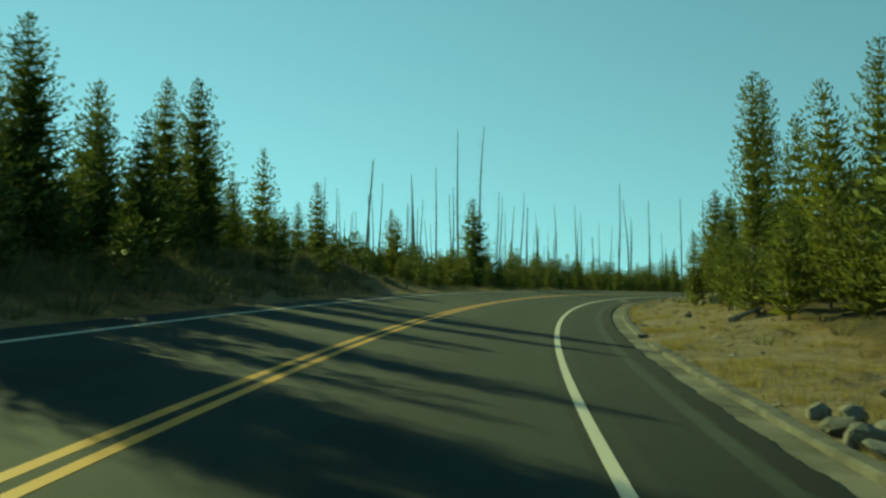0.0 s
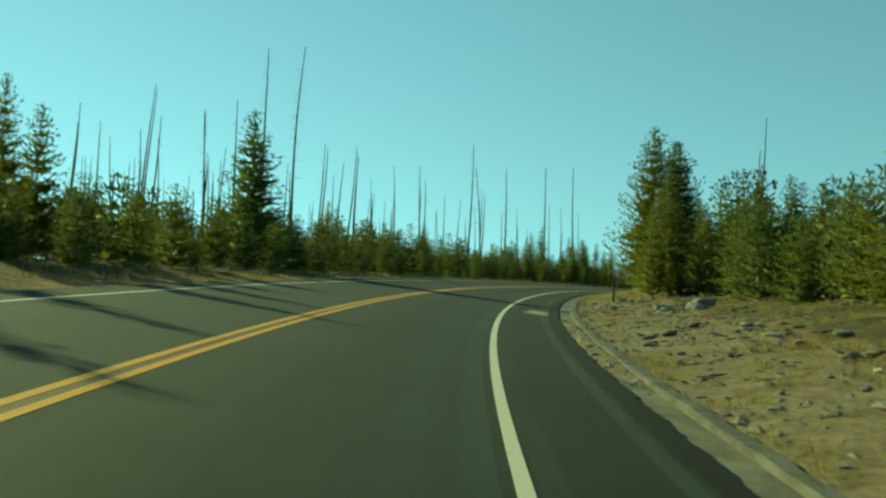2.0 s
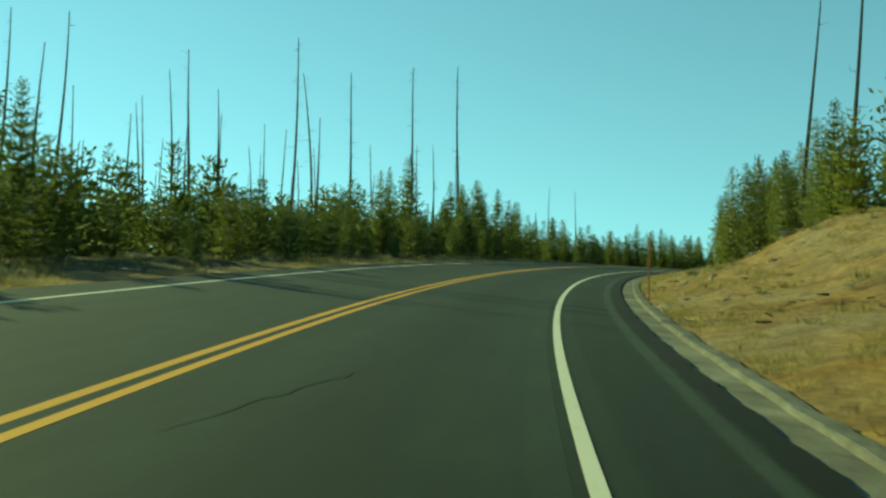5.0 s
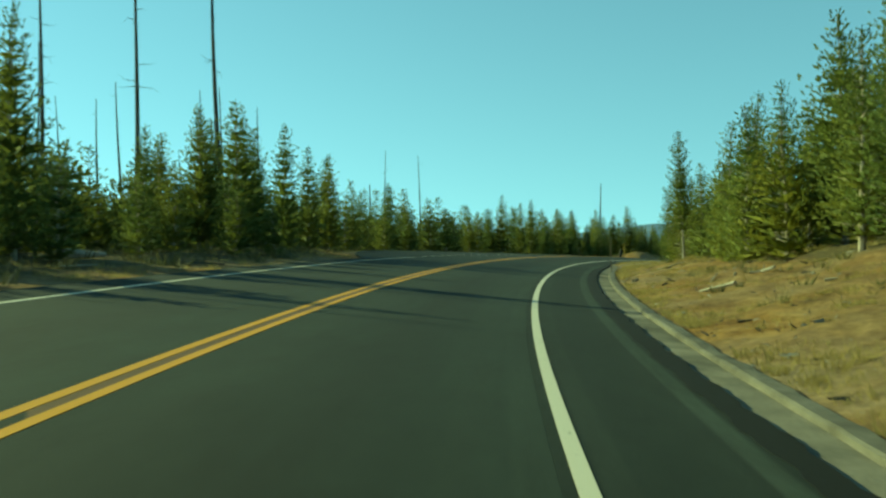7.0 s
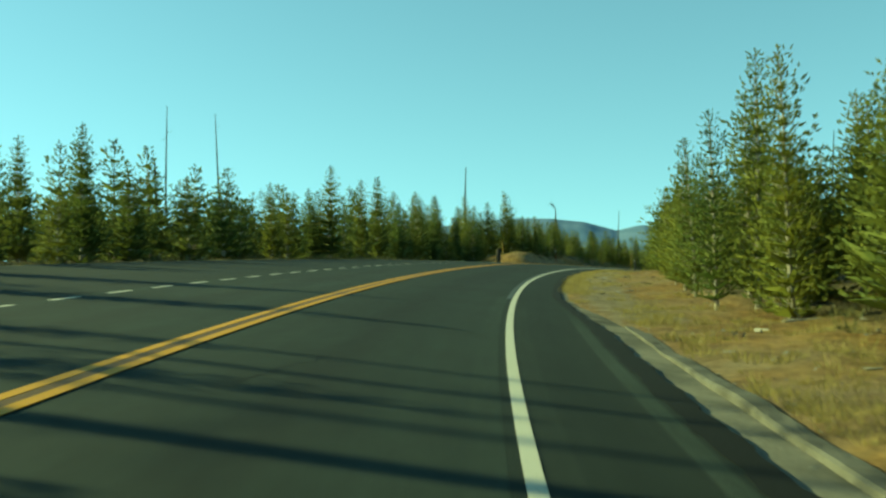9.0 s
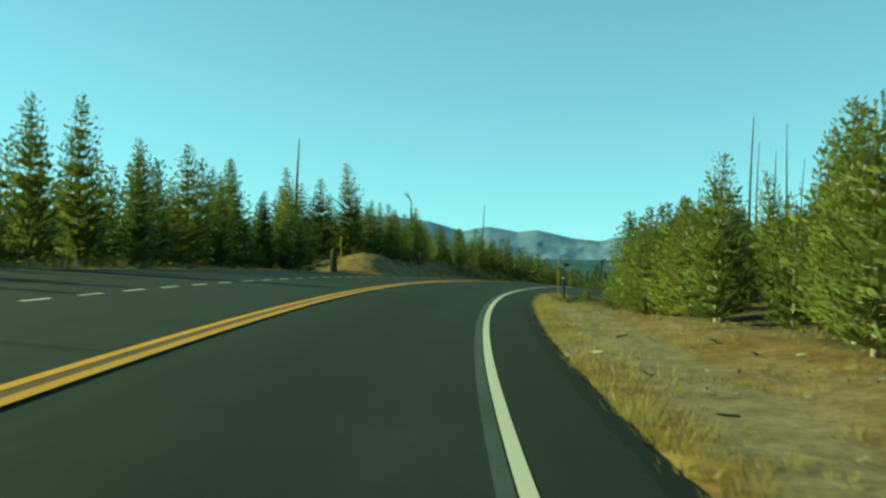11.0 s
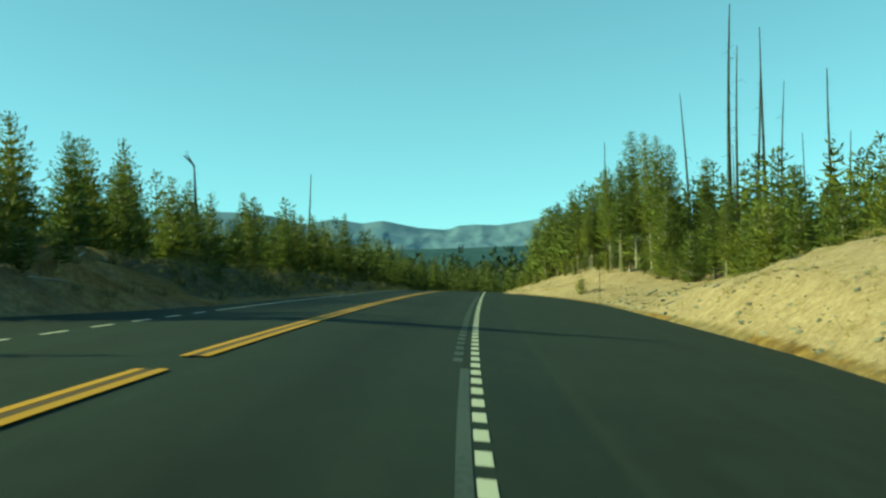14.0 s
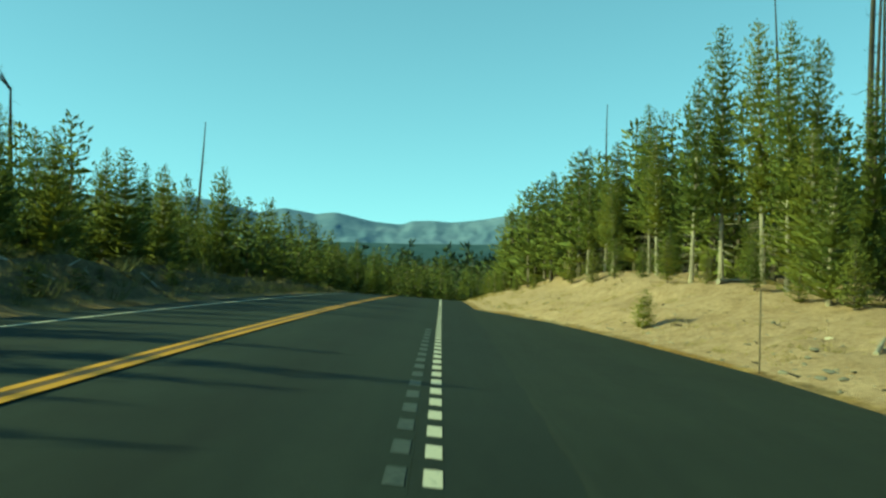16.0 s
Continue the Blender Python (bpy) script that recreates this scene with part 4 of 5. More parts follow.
# ---- woods further back and in the valley: too many to count ----
def join_woods(name, label, spots, shapes, needles):
    """Many conifers joined into one mesh of trunks and needles. spots: x, y, height, shape, width."""
    rng = random.Random(99)
    allv, allf, slots, norms, n = [], [], [], [], 0
    spread = np.random.default_rng(5)
    zs = ground_at(np.array([q[0] for q in spots]), np.array([q[1] for q in spots]))
    for (x, y, h, kind, wide), z in zip(spots, zs):
        v, f, trunk_faces, h0 = rng.choice(shapes[kind])
        a = rng.uniform(0, 6.28)
        c, s = math.cos(a), math.sin(a)
        k = h / h0
        w = k * wide
        allv.append(np.stack([x + w * (v[:, 0] * c - v[:, 1] * s), y + w * (v[:, 0] * s + v[:, 1] * c), z + k * v[:, 2]], 1))
        out = allv[-1] - (x, y, 0)
        out[:, 2] = 0
        out /= np.linalg.norm(out, axis=1)[:, None] + 0.15
        norms.append(out * 0.8 + (0, 0, 0.4) + spread.normal(0, 0.4, out.shape))
        allf += [tuple(i + n for i in q) for q in f]
        slots += [0] * trunk_faces + [1] * (len(f) - trunk_faces)
        n += len(v)
    me = mesh(name, np.concatenate(allv), allf, M_BARK)
    me.materials.append(needles)
    me.polygons.foreach_set("material_index", slots)
    me.polygons.foreach_set("use_smooth", [True] * len(slots))
    nor = np.concatenate(norms)
    nor /= np.linalg.norm(nor, axis=1)[:, None]
    me.normals_split_custom_set_from_vertices(nor)
    thing(name, label, "forest", kind="stuff", data=me)


def shape(seed, **spec):
    tv, tf, cv, cf = conifer_shape(seed, sticks=False, **spec)
    return np.array(list(tv) + list(cv)), list(tf) + [tuple(i + len(tv) for i in q) for q in cf], len(tf), spec["h"]


MID = {k: [shape(71 + i, **{**SPECS[k], "base": 0.12 if k == "T" else SPECS[k]["base"], "limbs": 64, "tufts": 3, "size": SPECS[k]["size"] * (1.35 if k == "T" else 1.7), "core": 0.8}) for i in range(4)] for k in "PYTS"}
LOW = {k: [shape(81 + i, **{**SPECS[k], "limbs": 20, "tufts": 2, "size": SPECS[k]["size"] * 2.6, "core": 0.88}) for i in range(4)] for k in "PYTS"}
join_woods("roadside_woods", "green pine woods standing close behind the roadside trees", [q[:5] for q in DEEP if q[5] < 4], MID, M_NEEDLE)
join_woods("background_woods", "green pine woods further back from the road", [q[:5] for q in DEEP if q[5] >= 4], LOW, M_NEEDLE)
TINY = {"P": [shape(91 + i, h=5.0, base=0.0, radius=1.0, limbs=5, tufts=1, size=0.7, core=0.9) for i in range(4)]}
VALLEY = []
ex, ey = float(PX[-1]), float(PY[-1])
for _ in range(1300):
    d = 60 + 1200 * fill.random() ** 1.6
    a = radians(54) + fill.uniform(-0.55, 0.45)
    x, y = ex + d * math.sin(a) + fill.uniform(-20, 20), ey + d * math.cos(a) + fill.uniform(-20, 20)
    if abs(locate(x, y)[1][0]) > 14:
        VALLEY.append((x, y, fill.choice((5, 7, 9, 11, 14)) * fill.uniform(0.8, 1.2), "P", fill.uniform(0.8, 1.5)))
for _ in range(650):
    a = radians(fill.uniform(-60, 40))
    d = fill.uniform(60, 260)
    x, y = 20 + d * math.sin(a), 190 + d * math.cos(a)
    s, off = locate(x, y)
    if abs(off[0]) > 38:
        VALLEY.append((x, y, fill.uniform(4, 7), "P", 1.2))
join_woods("valley_forest", "dark conifer forest filling the valley beyond the crest", VALLEY, TINY, M_FOREST)


# ---- dead standing trunks ----
def snag_shape(h, t, lean, twigs, thick, seed, crook=False):
    """A burnt, bare trunk of height h and its broken twigs; t: the road's heading, across which it leans."""
    rng = random.Random(seed)
    a = rng.uniform(0, 6.28)
    wob = rng.uniform(0.008, 0.02)

    def at(u):
        sway = Vector((wob * h * (math.sin(3 * u + a) - math.sin(a)), wob * h * 0.6 * (math.cos(2.6 * u + a) - math.cos(a)), 0))
        return Vector((lean * h * u ** 1.3 * math.cos(t), lean * h * u ** 1.3 * math.sin(t), h * u)) + sway

    pts = [at(k / 11) - (Vector((0, 0, 0.3)) if k == 0 else Vector()) for k in range(12)]
    trunk = tube(pts, [thick * (1.15 - 0.9 * (k / 11) ** 1.1) for k in range(12)], 6)
    out = []
    for _ in range(twigs):
        u = rng.uniform(0.4, 0.98)
        b = rng.uniform(0, 6.28)
        ln = rng.uniform(0.4, 1.3) * (1.25 - u)
        p = at(u)
        q = p + Vector((math.cos(b) * ln, math.sin(b) * ln, rng.uniform(-0.25, 0.15)))
        v, f = [], []
        limb(v, f, p, q, 0.028, 0.010)
        limb(v, f, q, q + Vector((math.cos(b) * 0.3, math.sin(b) * 0.3, rng.uniform(-0.35, 0.3))), 0.011, 0.004)
        out.append((v, f))
    if crook:
        p = at(0.985)
        for k in range(7):
            b = math.pi + rng.uniform(-0.9, 0.9) + t
            q = p + Vector((math.cos(b) * rng.uniform(0.5, 1.6), math.sin(b) * rng.uniform(0.3, 1.2), rng.uniform(0.3, 1.5)))
            v, f = [], []
            limb(v, f, p, q, 0.10, 0.03)
            for _ in range(3):
                limb(v, f, q, q + Vector((rng.uniform(-0.7, 0.3), rng.uniform(-0.5, 0.5), rng.uniform(-0.1, 0.6))), 0.015, 0.005)
            out.append((v, f))
    return trunk, out


def snag_base(s, off, top):
    x, y, _ = (float(v) for v in along(s, off))
    z = float(ground_at(x, y)[0])
    return x, y, z, top + float(np.interp(s, S, PZ)) - z, float(np.interp(s, S, TURN))


def snag(s, off, top, lean=0.0, twigs=10, thick=0.16, seed=0, crook=False):
    x, y, z, h, t = snag_base(s, off, top)
    trunk, out = snag_shape(h, t, lean, twigs, thick, seed, crook)
    label = "dead trunk with a crooked broken top above the pines" if crook else "bare grey-black burnt trunk standing above the young pines"
    ob = thing("dead_tree", label, "dead tree", "burnt trunks")
    part("trunk", mesh("trunk", *trunk, M_CHAR), ob)
    for v, f in out:
        part("twig", mesh("twig", v, f, M_CHAR), ob)
    ob.location = (x, y, z)


# the last trunk, at 120.8, is added to throw a thin road shadow
SNAGS = """
129 -32 24.7 -.03 44 .15|130 -29.2 24.9 .05 34 .14|184 -34.5 23.6 .02 26 .16|187 -33.8 20.6 -.06 20 .15|185 -28.2 19.7 .02 22 .15|181 -19.5 18.8 .03 16 .14|180 -14 18.4 -.01 12 .14
252 -35.9 15.3 0 3 .12|254 -31.8 14.5 .02 3 .12|264 -46 12.4 0 1 .25|330 -33.8 18.5 .02 1 .28|394 -20.5 16.6 .04 3 .18|348 24.5 23.7 .02 14 .2|384 45.7 25.8 0 16 .24|354.5 22.4 17.4 -.04 6 .13|361.6 31.2 25 .01 8 .18
352 27.5 19.6 .03 14 .16|350 25.5 20.5 .04 10 .14|363 33 20 .04 12 .13|408 47.8 22 0 8 .18|404 20.5 21.2 .01 4 .16|388 48.6 18.8 .04 10 .18|454 20.6 24.5 .02 4 .2|448 22 22 .03 4 .16
134 -51.5 22.9 .03 8 .14|135 -43.3 19.8 -.05 18 .14|132 -37.9 19.8 .02 6 .14|126 -54.2 18.8 .03 8 .14|139 -55.8 23.7 .02 8 .15|156 -42.4 19.4 .02 12 .14|149.4 16.1 18.8 .04 6 .14|158 14.5 16.5 .06 3 .16|160 -28.7 16.3 .01 6 .13|120.8 -17.9 11.6 0 6 .13
""".replace("\n", "|")
for k, item in enumerate(q for q in SNAGS.split("|") if q.strip()):
    a, b, top, lean, twigs, thick = (float(v) for v in item.split())
    snag(a, b, top, lean, int(twigs), thick, 300 + k)
snag(373, -28.7, 15.0, 0.0, 4, 0.32, 400, crook=True)
FAR_SNAGS = [(fill.uniform(125, 235), -fill.uniform(36, 95), fill.uniform(13, 20)) for _ in range(95)] + [(fill.uniform(370, 470), fill.uniform(34, 75), fill.uniform(14, 20)) for _ in range(10)]
av, af = [], []
for k, (s, off, top) in enumerate(FAR_SNAGS):
    x, y, z, h, t = snag_base(s, off, top)
    trunk, out = snag_shape(h, t, fill.uniform(-0.04, 0.05), fill.randint(2, 9), 0.14, 500 + k)
    for v, f in [trunk, *out]:
        n = len(av)
        av += [(p[0] + x, p[1] + y, p[2] + z) for p in v]
        af += [tuple(i + n for i in q) for q in f]
thing("burnt_forest", "many bare burnt trunks standing far behind the young pines", "dead forest", kind="stuff", data=mesh("burnt_forest", av, af, M_CHAR))


# ---- mountains: a plain distant backdrop ----
def distant_slope(name, label, dark, light, near, far, heights, foot, relief, seed, patch_size):
    """One far range: a slope with spurs and gullies up to a ridge line. dark, light: cover colours with haze mixed in.
    heights: ridge level by place across.
    """
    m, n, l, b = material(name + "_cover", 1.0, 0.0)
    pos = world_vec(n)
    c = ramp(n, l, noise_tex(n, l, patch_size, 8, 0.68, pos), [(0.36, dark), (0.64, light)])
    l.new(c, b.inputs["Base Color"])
    cx, cy = 140.0, 245.0
    us = np.linspace(-1400, 1400, 640)
    rows, verts = 26, []
    for r in range(rows):
        v = r / (rows - 1)
        a = radians(48.2) + np.arctan(us / 1720)
        d = near + (far - near) * v
        level = heights(us)
        wild = np.array([noise.fractal(Vector((u * 0.014, v * 1.8, seed)), 0.9, 2.1, 6) for u in us])
        z = foot + (level - foot) * v ** 1.2 - relief * np.abs(wild) * v * (1 - v) * 6 + 0.12 * relief * wild * v
        verts.append(np.stack([cx + d * np.sin(a), cy + d * np.cos(a), z], 1))
    k = len(us)
    faces = [(r * k + i, r * k + i + 1, (r + 1) * k + i + 1, (r + 1) * k + i) for r in range(rows - 1) for i in range(k - 1)]
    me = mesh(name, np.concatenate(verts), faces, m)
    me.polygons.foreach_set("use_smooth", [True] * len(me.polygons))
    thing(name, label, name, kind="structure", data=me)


RIDGE = knots("-1400:64 -700:88 -420:146 -340:158 -255:154 -195:141 -135:110 -110:120 -88:126 -62:119 -35:110 -14:115 0:117 16:111 65:92 110:84 122:87 135:96 165:98 205:93 260:104 340:128 480:113 800:78 1400:58")
# the blue of both ranges is distance haze painted into the base colour
distant_slope("mountains", "blue-green mountain ridge far beyond the valley, haze put into its colour", (0.085, 0.14, 0.215), (0.145, 0.205, 0.285), 2300.0, 3050.0, RIDGE, 10.0, 9.0, 1.7, 0.006)
distant_slope("foothills", "dark forested foothills below the mountains, tinted blue for haze", (0.035, 0.066, 0.085), (0.055, 0.09, 0.108), 1250.0, 1950.0, knots("-1400:26 -500:24 -150:22 0:20 150:19 500:24 1400:26"), -16.0, 2.0, 5.3, 0.02)


# ---- kerb ----
def build_kerb():
    top = thing("kerb", "low worn sand-coloured kerb, half buried in grit", "kerb", kind="structure")
    rng = random.Random(5)
    s = -30.0
    while s < 189:
        ln = min(rng.uniform(2.6, 3.6), 190 - s)
        if 21 < s < 24:
            s += 3
            continue
        if s < 6:
            s += 3
            continue
        verts, faces = [], []
        for c in np.linspace(s, s + ln - 0.006, 9):
            hi = (0.045 - 0.05 * float(smooth(181, 189, c))) + 0.03 * noise.noise(Vector((c * 0.45, 0, 0))) + 0.014 * noise.noise(Vector((c * 2.1, 4, 0)))
            sway = 0.035 * noise.noise(Vector((c * 0.7, 9, 0)))
            inn, out = 5.62 + sway, 5.88 + 1.5 * sway + 0.06 * noise.noise(Vector((c * 1.9, 2, 0)))
            for v, z in ((0, -0.1), (0.03, hi * 0.55), (0.16, hi * 0.98), (0.6, hi * 1.04), (0.93, hi), (1, -0.1)):
                o = inn + (out - inn) * v
                x, y, zr = (float(q) for q in along(c, o))
                verts.append((x, y, zr + z + 0.012 * noise.noise(Vector((c * 3.7, o * 9, 1)))))
        for r in range(8):
            faces += [(r * 6 + i, r * 6 + i + 1, (r + 1) * 6 + i + 1, (r + 1) * 6 + i) for i in range(5)]
        faces += [(5, 4, 3, 2, 1, 0), (48, 49, 50, 51, 52, 53)]
        me = mesh("kerb_block", verts, faces, M_KERB)
        me.polygons.foreach_set("use_smooth", [False] * len(faces))
        part("kerb_block", me, top)
        s += ln


build_kerb()


thing("sand_border", "pale sandy border at the mouth of the pull-out", "kerb", kind="structure", data=ribbon("sand_border", 259.4, 275, lambda s: EDGE_R(s) - 0.06 + 0.5 * ragged(s, 2), lambda s: EDGE_R(s) + 0.14 + 0.36 * np.exp(-((s - 265.4) / 2.6) ** 2) + 0.9 * ragged(s, 5), 0.01, M_LIP, 0.25, thick=0.16, cols=4))


# ---- marker posts ----
def post(s, off, h, r, label, mats, sides=8, tilt=0.0, name="marker_post", flat=1.0):
    """A thin upright post in painted bands: (height share, material)."""
    x, y, _ = (float(v) for v in along(s, off))
    z = float(ground_at(x, y)[0])
    ob = thing(name, label, "marker post", "marker posts")
    low = 0.0
    for k, (up, mat) in enumerate(mats):
        a, b = low * h - (0.15 if k == 0 else 0), up * h
        last = k == len(mats) - 1
        pts = [(0, 0, a), (0, 0, b - (0.01 if last else 0))] + ([(0, 0, b)] if last else [])
        v, f = tube(pts, [r, r] + ([r * 0.75] if last else []), sides)
        v = [(p[0], p[1] * flat, p[2]) for p in v]
        part("shaft" if k == 0 else "band", mesh("shaft", v, f, mat), ob)
        low = up
    ob.matrix_basis = pose(x, y, z, tilt, tilt * 0.6, math.degrees(float(np.interp(s, S, TURN))))


post(122, 5.85, 2.05, 0.019, "thin rust-red snow pole at the kerb", [(0.93, M_RED), (1.0, M_PALE)], tilt=1.0)
post(176, 5.7, 1.65, 0.018, "thin dark wooden marker stake at the kerb", [(1.0, M_BARK)], tilt=-1)
post(286, -7.1, 2.3, 0.03, "red snow pole with a pale top beside the lay-by", [(0.72, M_RED), (0.86, M_PALE), (1.0, M_RED)])
post(260.4, 5.74, 1.36, 0.065, "dark flat delineator post with a pale reflector band", [(0.87, M_POST_BLACK), (0.95, M_PALE), (1.0, M_POST_BLACK)], flat=0.5, tilt=-3)
post(260.0, 5.45, 2.2, 0.018, "tall thin yellow snow pole", [(0.70, M_POST_YELLOW), (0.745, M_RED), (1.0, M_POST_YELLOW)])
post(320.5, 10.2, 1.75, 0.018, "thin brown marker stake in the sand", [(1.0, M_BARK)])
post(83.5, 7.5, 1.2, 0.05, "dark wooden post among dry grass", [(1.0, M_POST_BLACK)])
post(281.5, -12.2, 2.0, 0.045, "weathered yellow pole beside the bank", [(1.0, M_POST_YELLOW)], tilt=-4)


# ---- stump, logs, stones ----
def stump(s, off, h, r, seed):
    rng = random.Random(seed)
    x, y, _ = (float(v) for v in along(s, off))
    z = float(ground_at(x, y)[0])
    v, f = tube([(0, 0, -0.2), (0, 0, 0.15), (0.02, 0, h * 0.5), (0.05, 0.02, h * 0.9), (0.05, 0.02, h)], [r * 1.5, r * 1.1, r, r * 0.9, r * 0.6], 10)
    v = [(p[0] + rng.uniform(-0.03, 0.03), p[1] + rng.uniform(-0.03, 0.03), p[2] + (rng.uniform(-0.15, 0.1) if p[2] > h * 0.8 else 0)) for p in v]
    ob = thing("tree_stump", "tall broken dark tree stump by the lay-by", "tree stump", data=mesh("tree_stump", v, f, M_CHAR))
    ob.location = (x, y, z)


stump(278.9, -12.0, 1.75, 0.24, 1)


def log(s, off, ln, r, turn, seed, mat=None, label="bleached fallen log lying in the dry grass"):
    rng = random.Random(seed)
    x, y, _ = (float(v) for v in along(s, off))
    a = radians(turn) + float(np.interp(s, S, TURN))
    dx, dy = math.cos(a), math.sin(a)
    us = np.linspace(-0.5, 0.5, 7) * ln
    zs = ground_at(x + us * dx, y + us * dy)
    fitz = np.polyval(np.polyfit(us, zs, 1), us)
    lift = float((zs - fitz).max())
    verts, faces = [], []
    for k, (u, z) in enumerate(zip(us, fitz)):
        rr = r * (1.1 - 0.45 * k / 6)
        for i in range(8):
            b = 2 * math.pi * i / 8
            verts.append((u * dx - math.cos(b) * rr * dy + rng.uniform(-0.01, 0.01), u * dy + math.cos(b) * rr * dx, z - fitz[3] + lift * 0.6 + rr * 0.75 + math.sin(b) * rr))
        if k:
            o = (k - 1) * 8
            faces += [(o + i, o + (i + 1) % 8, o + 8 + (i + 1) % 8, o + 8 + i) for i in range(8)]
    faces += [tuple(range(7, -1, -1)), tuple(range(48, 56))]
    for _ in range(rng.choice((0, 1, 2))):
        u = rng.uniform(-0.3, 0.45) * ln
        b = rng.uniform(0.3, 2.8)
        p = Vector((u * dx, u * dy, float(np.interp(u, us, fitz)) - fitz[3] + r))
        limb(verts, faces, p, p + Vector((-math.cos(b) * dy * 0.25, math.cos(b) * dx * 0.25, math.sin(b) * 0.16)), 0.4 * r, 0.008)
    ob = thing("fallen_log", label, "log", "fallen logs", data=mesh("fallen_log", verts, faces, mat or M_LOG))
    ob.location = (x, y, float(fitz[3]))


for k, (s, off, ln, r, turn) in enumerate([(150, -8.8, 2.6, 0.08, 20), (154, -9.2, 2.4, 0.07, 130), (157, -8.3, 1.8, 0.12, 85), (140, -9.2, 2.5, 0.08, 40), (171.5, 7.8, 1.5, 0.035, 20), (173, 7.2, 0.9, 0.025, 80),
                                           (340, 16, 4, 0.1, 40), (139, 12.6, 6, 0.11, 70), (146, 12, 4, 0.09, 60), (258.5, 8.6, 1.1, 0.04, 25),
                                           (187, 10.5, 3.5, 0.05, 80), (30, 9, 2.5, 0.08, 60), (266, -13, 4, 0.11, 70), (262, -12.4, 3, 0.1, 110), (75, 9.6, 2.2, 0.12, 40), (124.5, 5.45, 0.35, 0.03, 20), (129.3, 5.4, 0.3, 0.035, 80), (138.2, 5.5, 0.32, 0.03, 130), (178.3, 5.6, 0.35, 0.04, 40), (176.9, 5.75, 0.3, 0.05, 100), (306, 11.6, 0.8, 0.035, 20), (312, 12.4, 0.9, 0.035, 100), (322, 13.4, 1.8, 0.06, 60)]):
    log(s, off, ln, r, turn, 700 + k)


twig_rng = random.Random(77)
for k in range(26):
    s = twig_rng.choice((twig_rng.uniform(284, 345), twig_rng.uniform(284, 345), twig_rng.uniform(4, 60), twig_rng.uniform(95, 170)))
    log(s, -(float(EDGE_L(s)) + twig_rng.uniform(1.6, 4.6)), twig_rng.uniform(0.6, 1.7), twig_rng.uniform(0.02, 0.045), twig_rng.uniform(0, 180), 800 + k, None if k % 3 else M_CHAR, "dead branch lying on the roadside bank")
for k in range(16):
    s = twig_rng.choice((twig_rng.uniform(55, 95), twig_rng.uniform(118, 195)))
    log(s, float(EDGE_R(s)) + twig_rng.uniform(1.2, 5), twig_rng.uniform(0.5, 1.5), twig_rng.uniform(0.02, 0.045), twig_rng.uniform(0, 180), 840 + k, None, "bleached dead branch on the verge")


def timber(s, off, ln, wide, turn):
    """A squared beam with worn edges, lying on the ground."""
    x, y, _ = (float(v) for v in along(s, off))
    bm = bmesh.new()
    bmesh.ops.create_cube(bm, size=1.0)
    for v in bm.verts:
        v.co = Vector((v.co.x * ln, v.co.y * wide, v.co.z * wide * 0.9))
    bmesh.ops.bevel(bm, geom=list(bm.edges), offset=0.02, segments=2, affect="EDGES")
    for v in bm.verts:
        v.co += Vector((0, noise.noise(v.co * 5) * 0.012, noise.noise(v.co * 4 + Vector((3, 0, 0))) * 0.015))
    me = bpy.data.meshes.new("timber")
    bm.to_mesh(me)
    bm.free()
    me.materials.append(M_LOG)
    ob = thing("timber", "pale squared timber lying beside the roadside ditch", "timber", data=me)
    ob.matrix_basis = pose(x, y, float(ground_at(x, y)[0]) + wide * 0.3, 4, 3, turn + math.degrees(float(np.interp(s, S, TURN))))


timber(257.0, 5.72, 1.5, 0.2, 98)


def crack(s, off, ln, turn, seed):
    """A thin dark crack sealed in the asphalt."""
    rng = random.Random(seed)
    verts, faces = [], []
    a = radians(turn)
    n = 14
    for k in range(n):
        u = ln * k / (n - 1)
        w = 0.006 * math.sin(math.pi * k / (n - 1)) + 0.003
        cs, co = s + u * math.cos(a), off + u * math.sin(a) + rng.uniform(-0.06, 0.06)
        for q in (-w, w):
            x, y, z = (float(v) for v in along(cs + q * math.sin(a), co + q * math.cos(a)))
            verts.append((x, y, z + 0.004))
    faces = [(2 * k, 2 * k + 1, 2 * k + 3, 2 * k + 2) for k in range(n - 1)]
    thing("crack", "thin dark crack in the asphalt lane", "road crack", kind="structure", data=mesh("crack", verts, faces, M_SHADED_TAR))


for k, (s, off, ln, turn) in enumerate([(60.5, 1.3, 2.6, 35), (63, 0.9, 1.6, -20), (113, 0.8, 2.2, 12), (179, 1.1, 3, 10), (182.3, 1.5, 1.2, 8), (257.5, 0.9, 2.2, 14), (260, 1.3, 1.5, 5), (277, 6.6, 3, 40), (9, 1.0, 3, 10), (152, 1.4, 3.2, 10), (100, 0.8, 4, 12)]):
    crack(s, off, ln, turn, 900 + k)


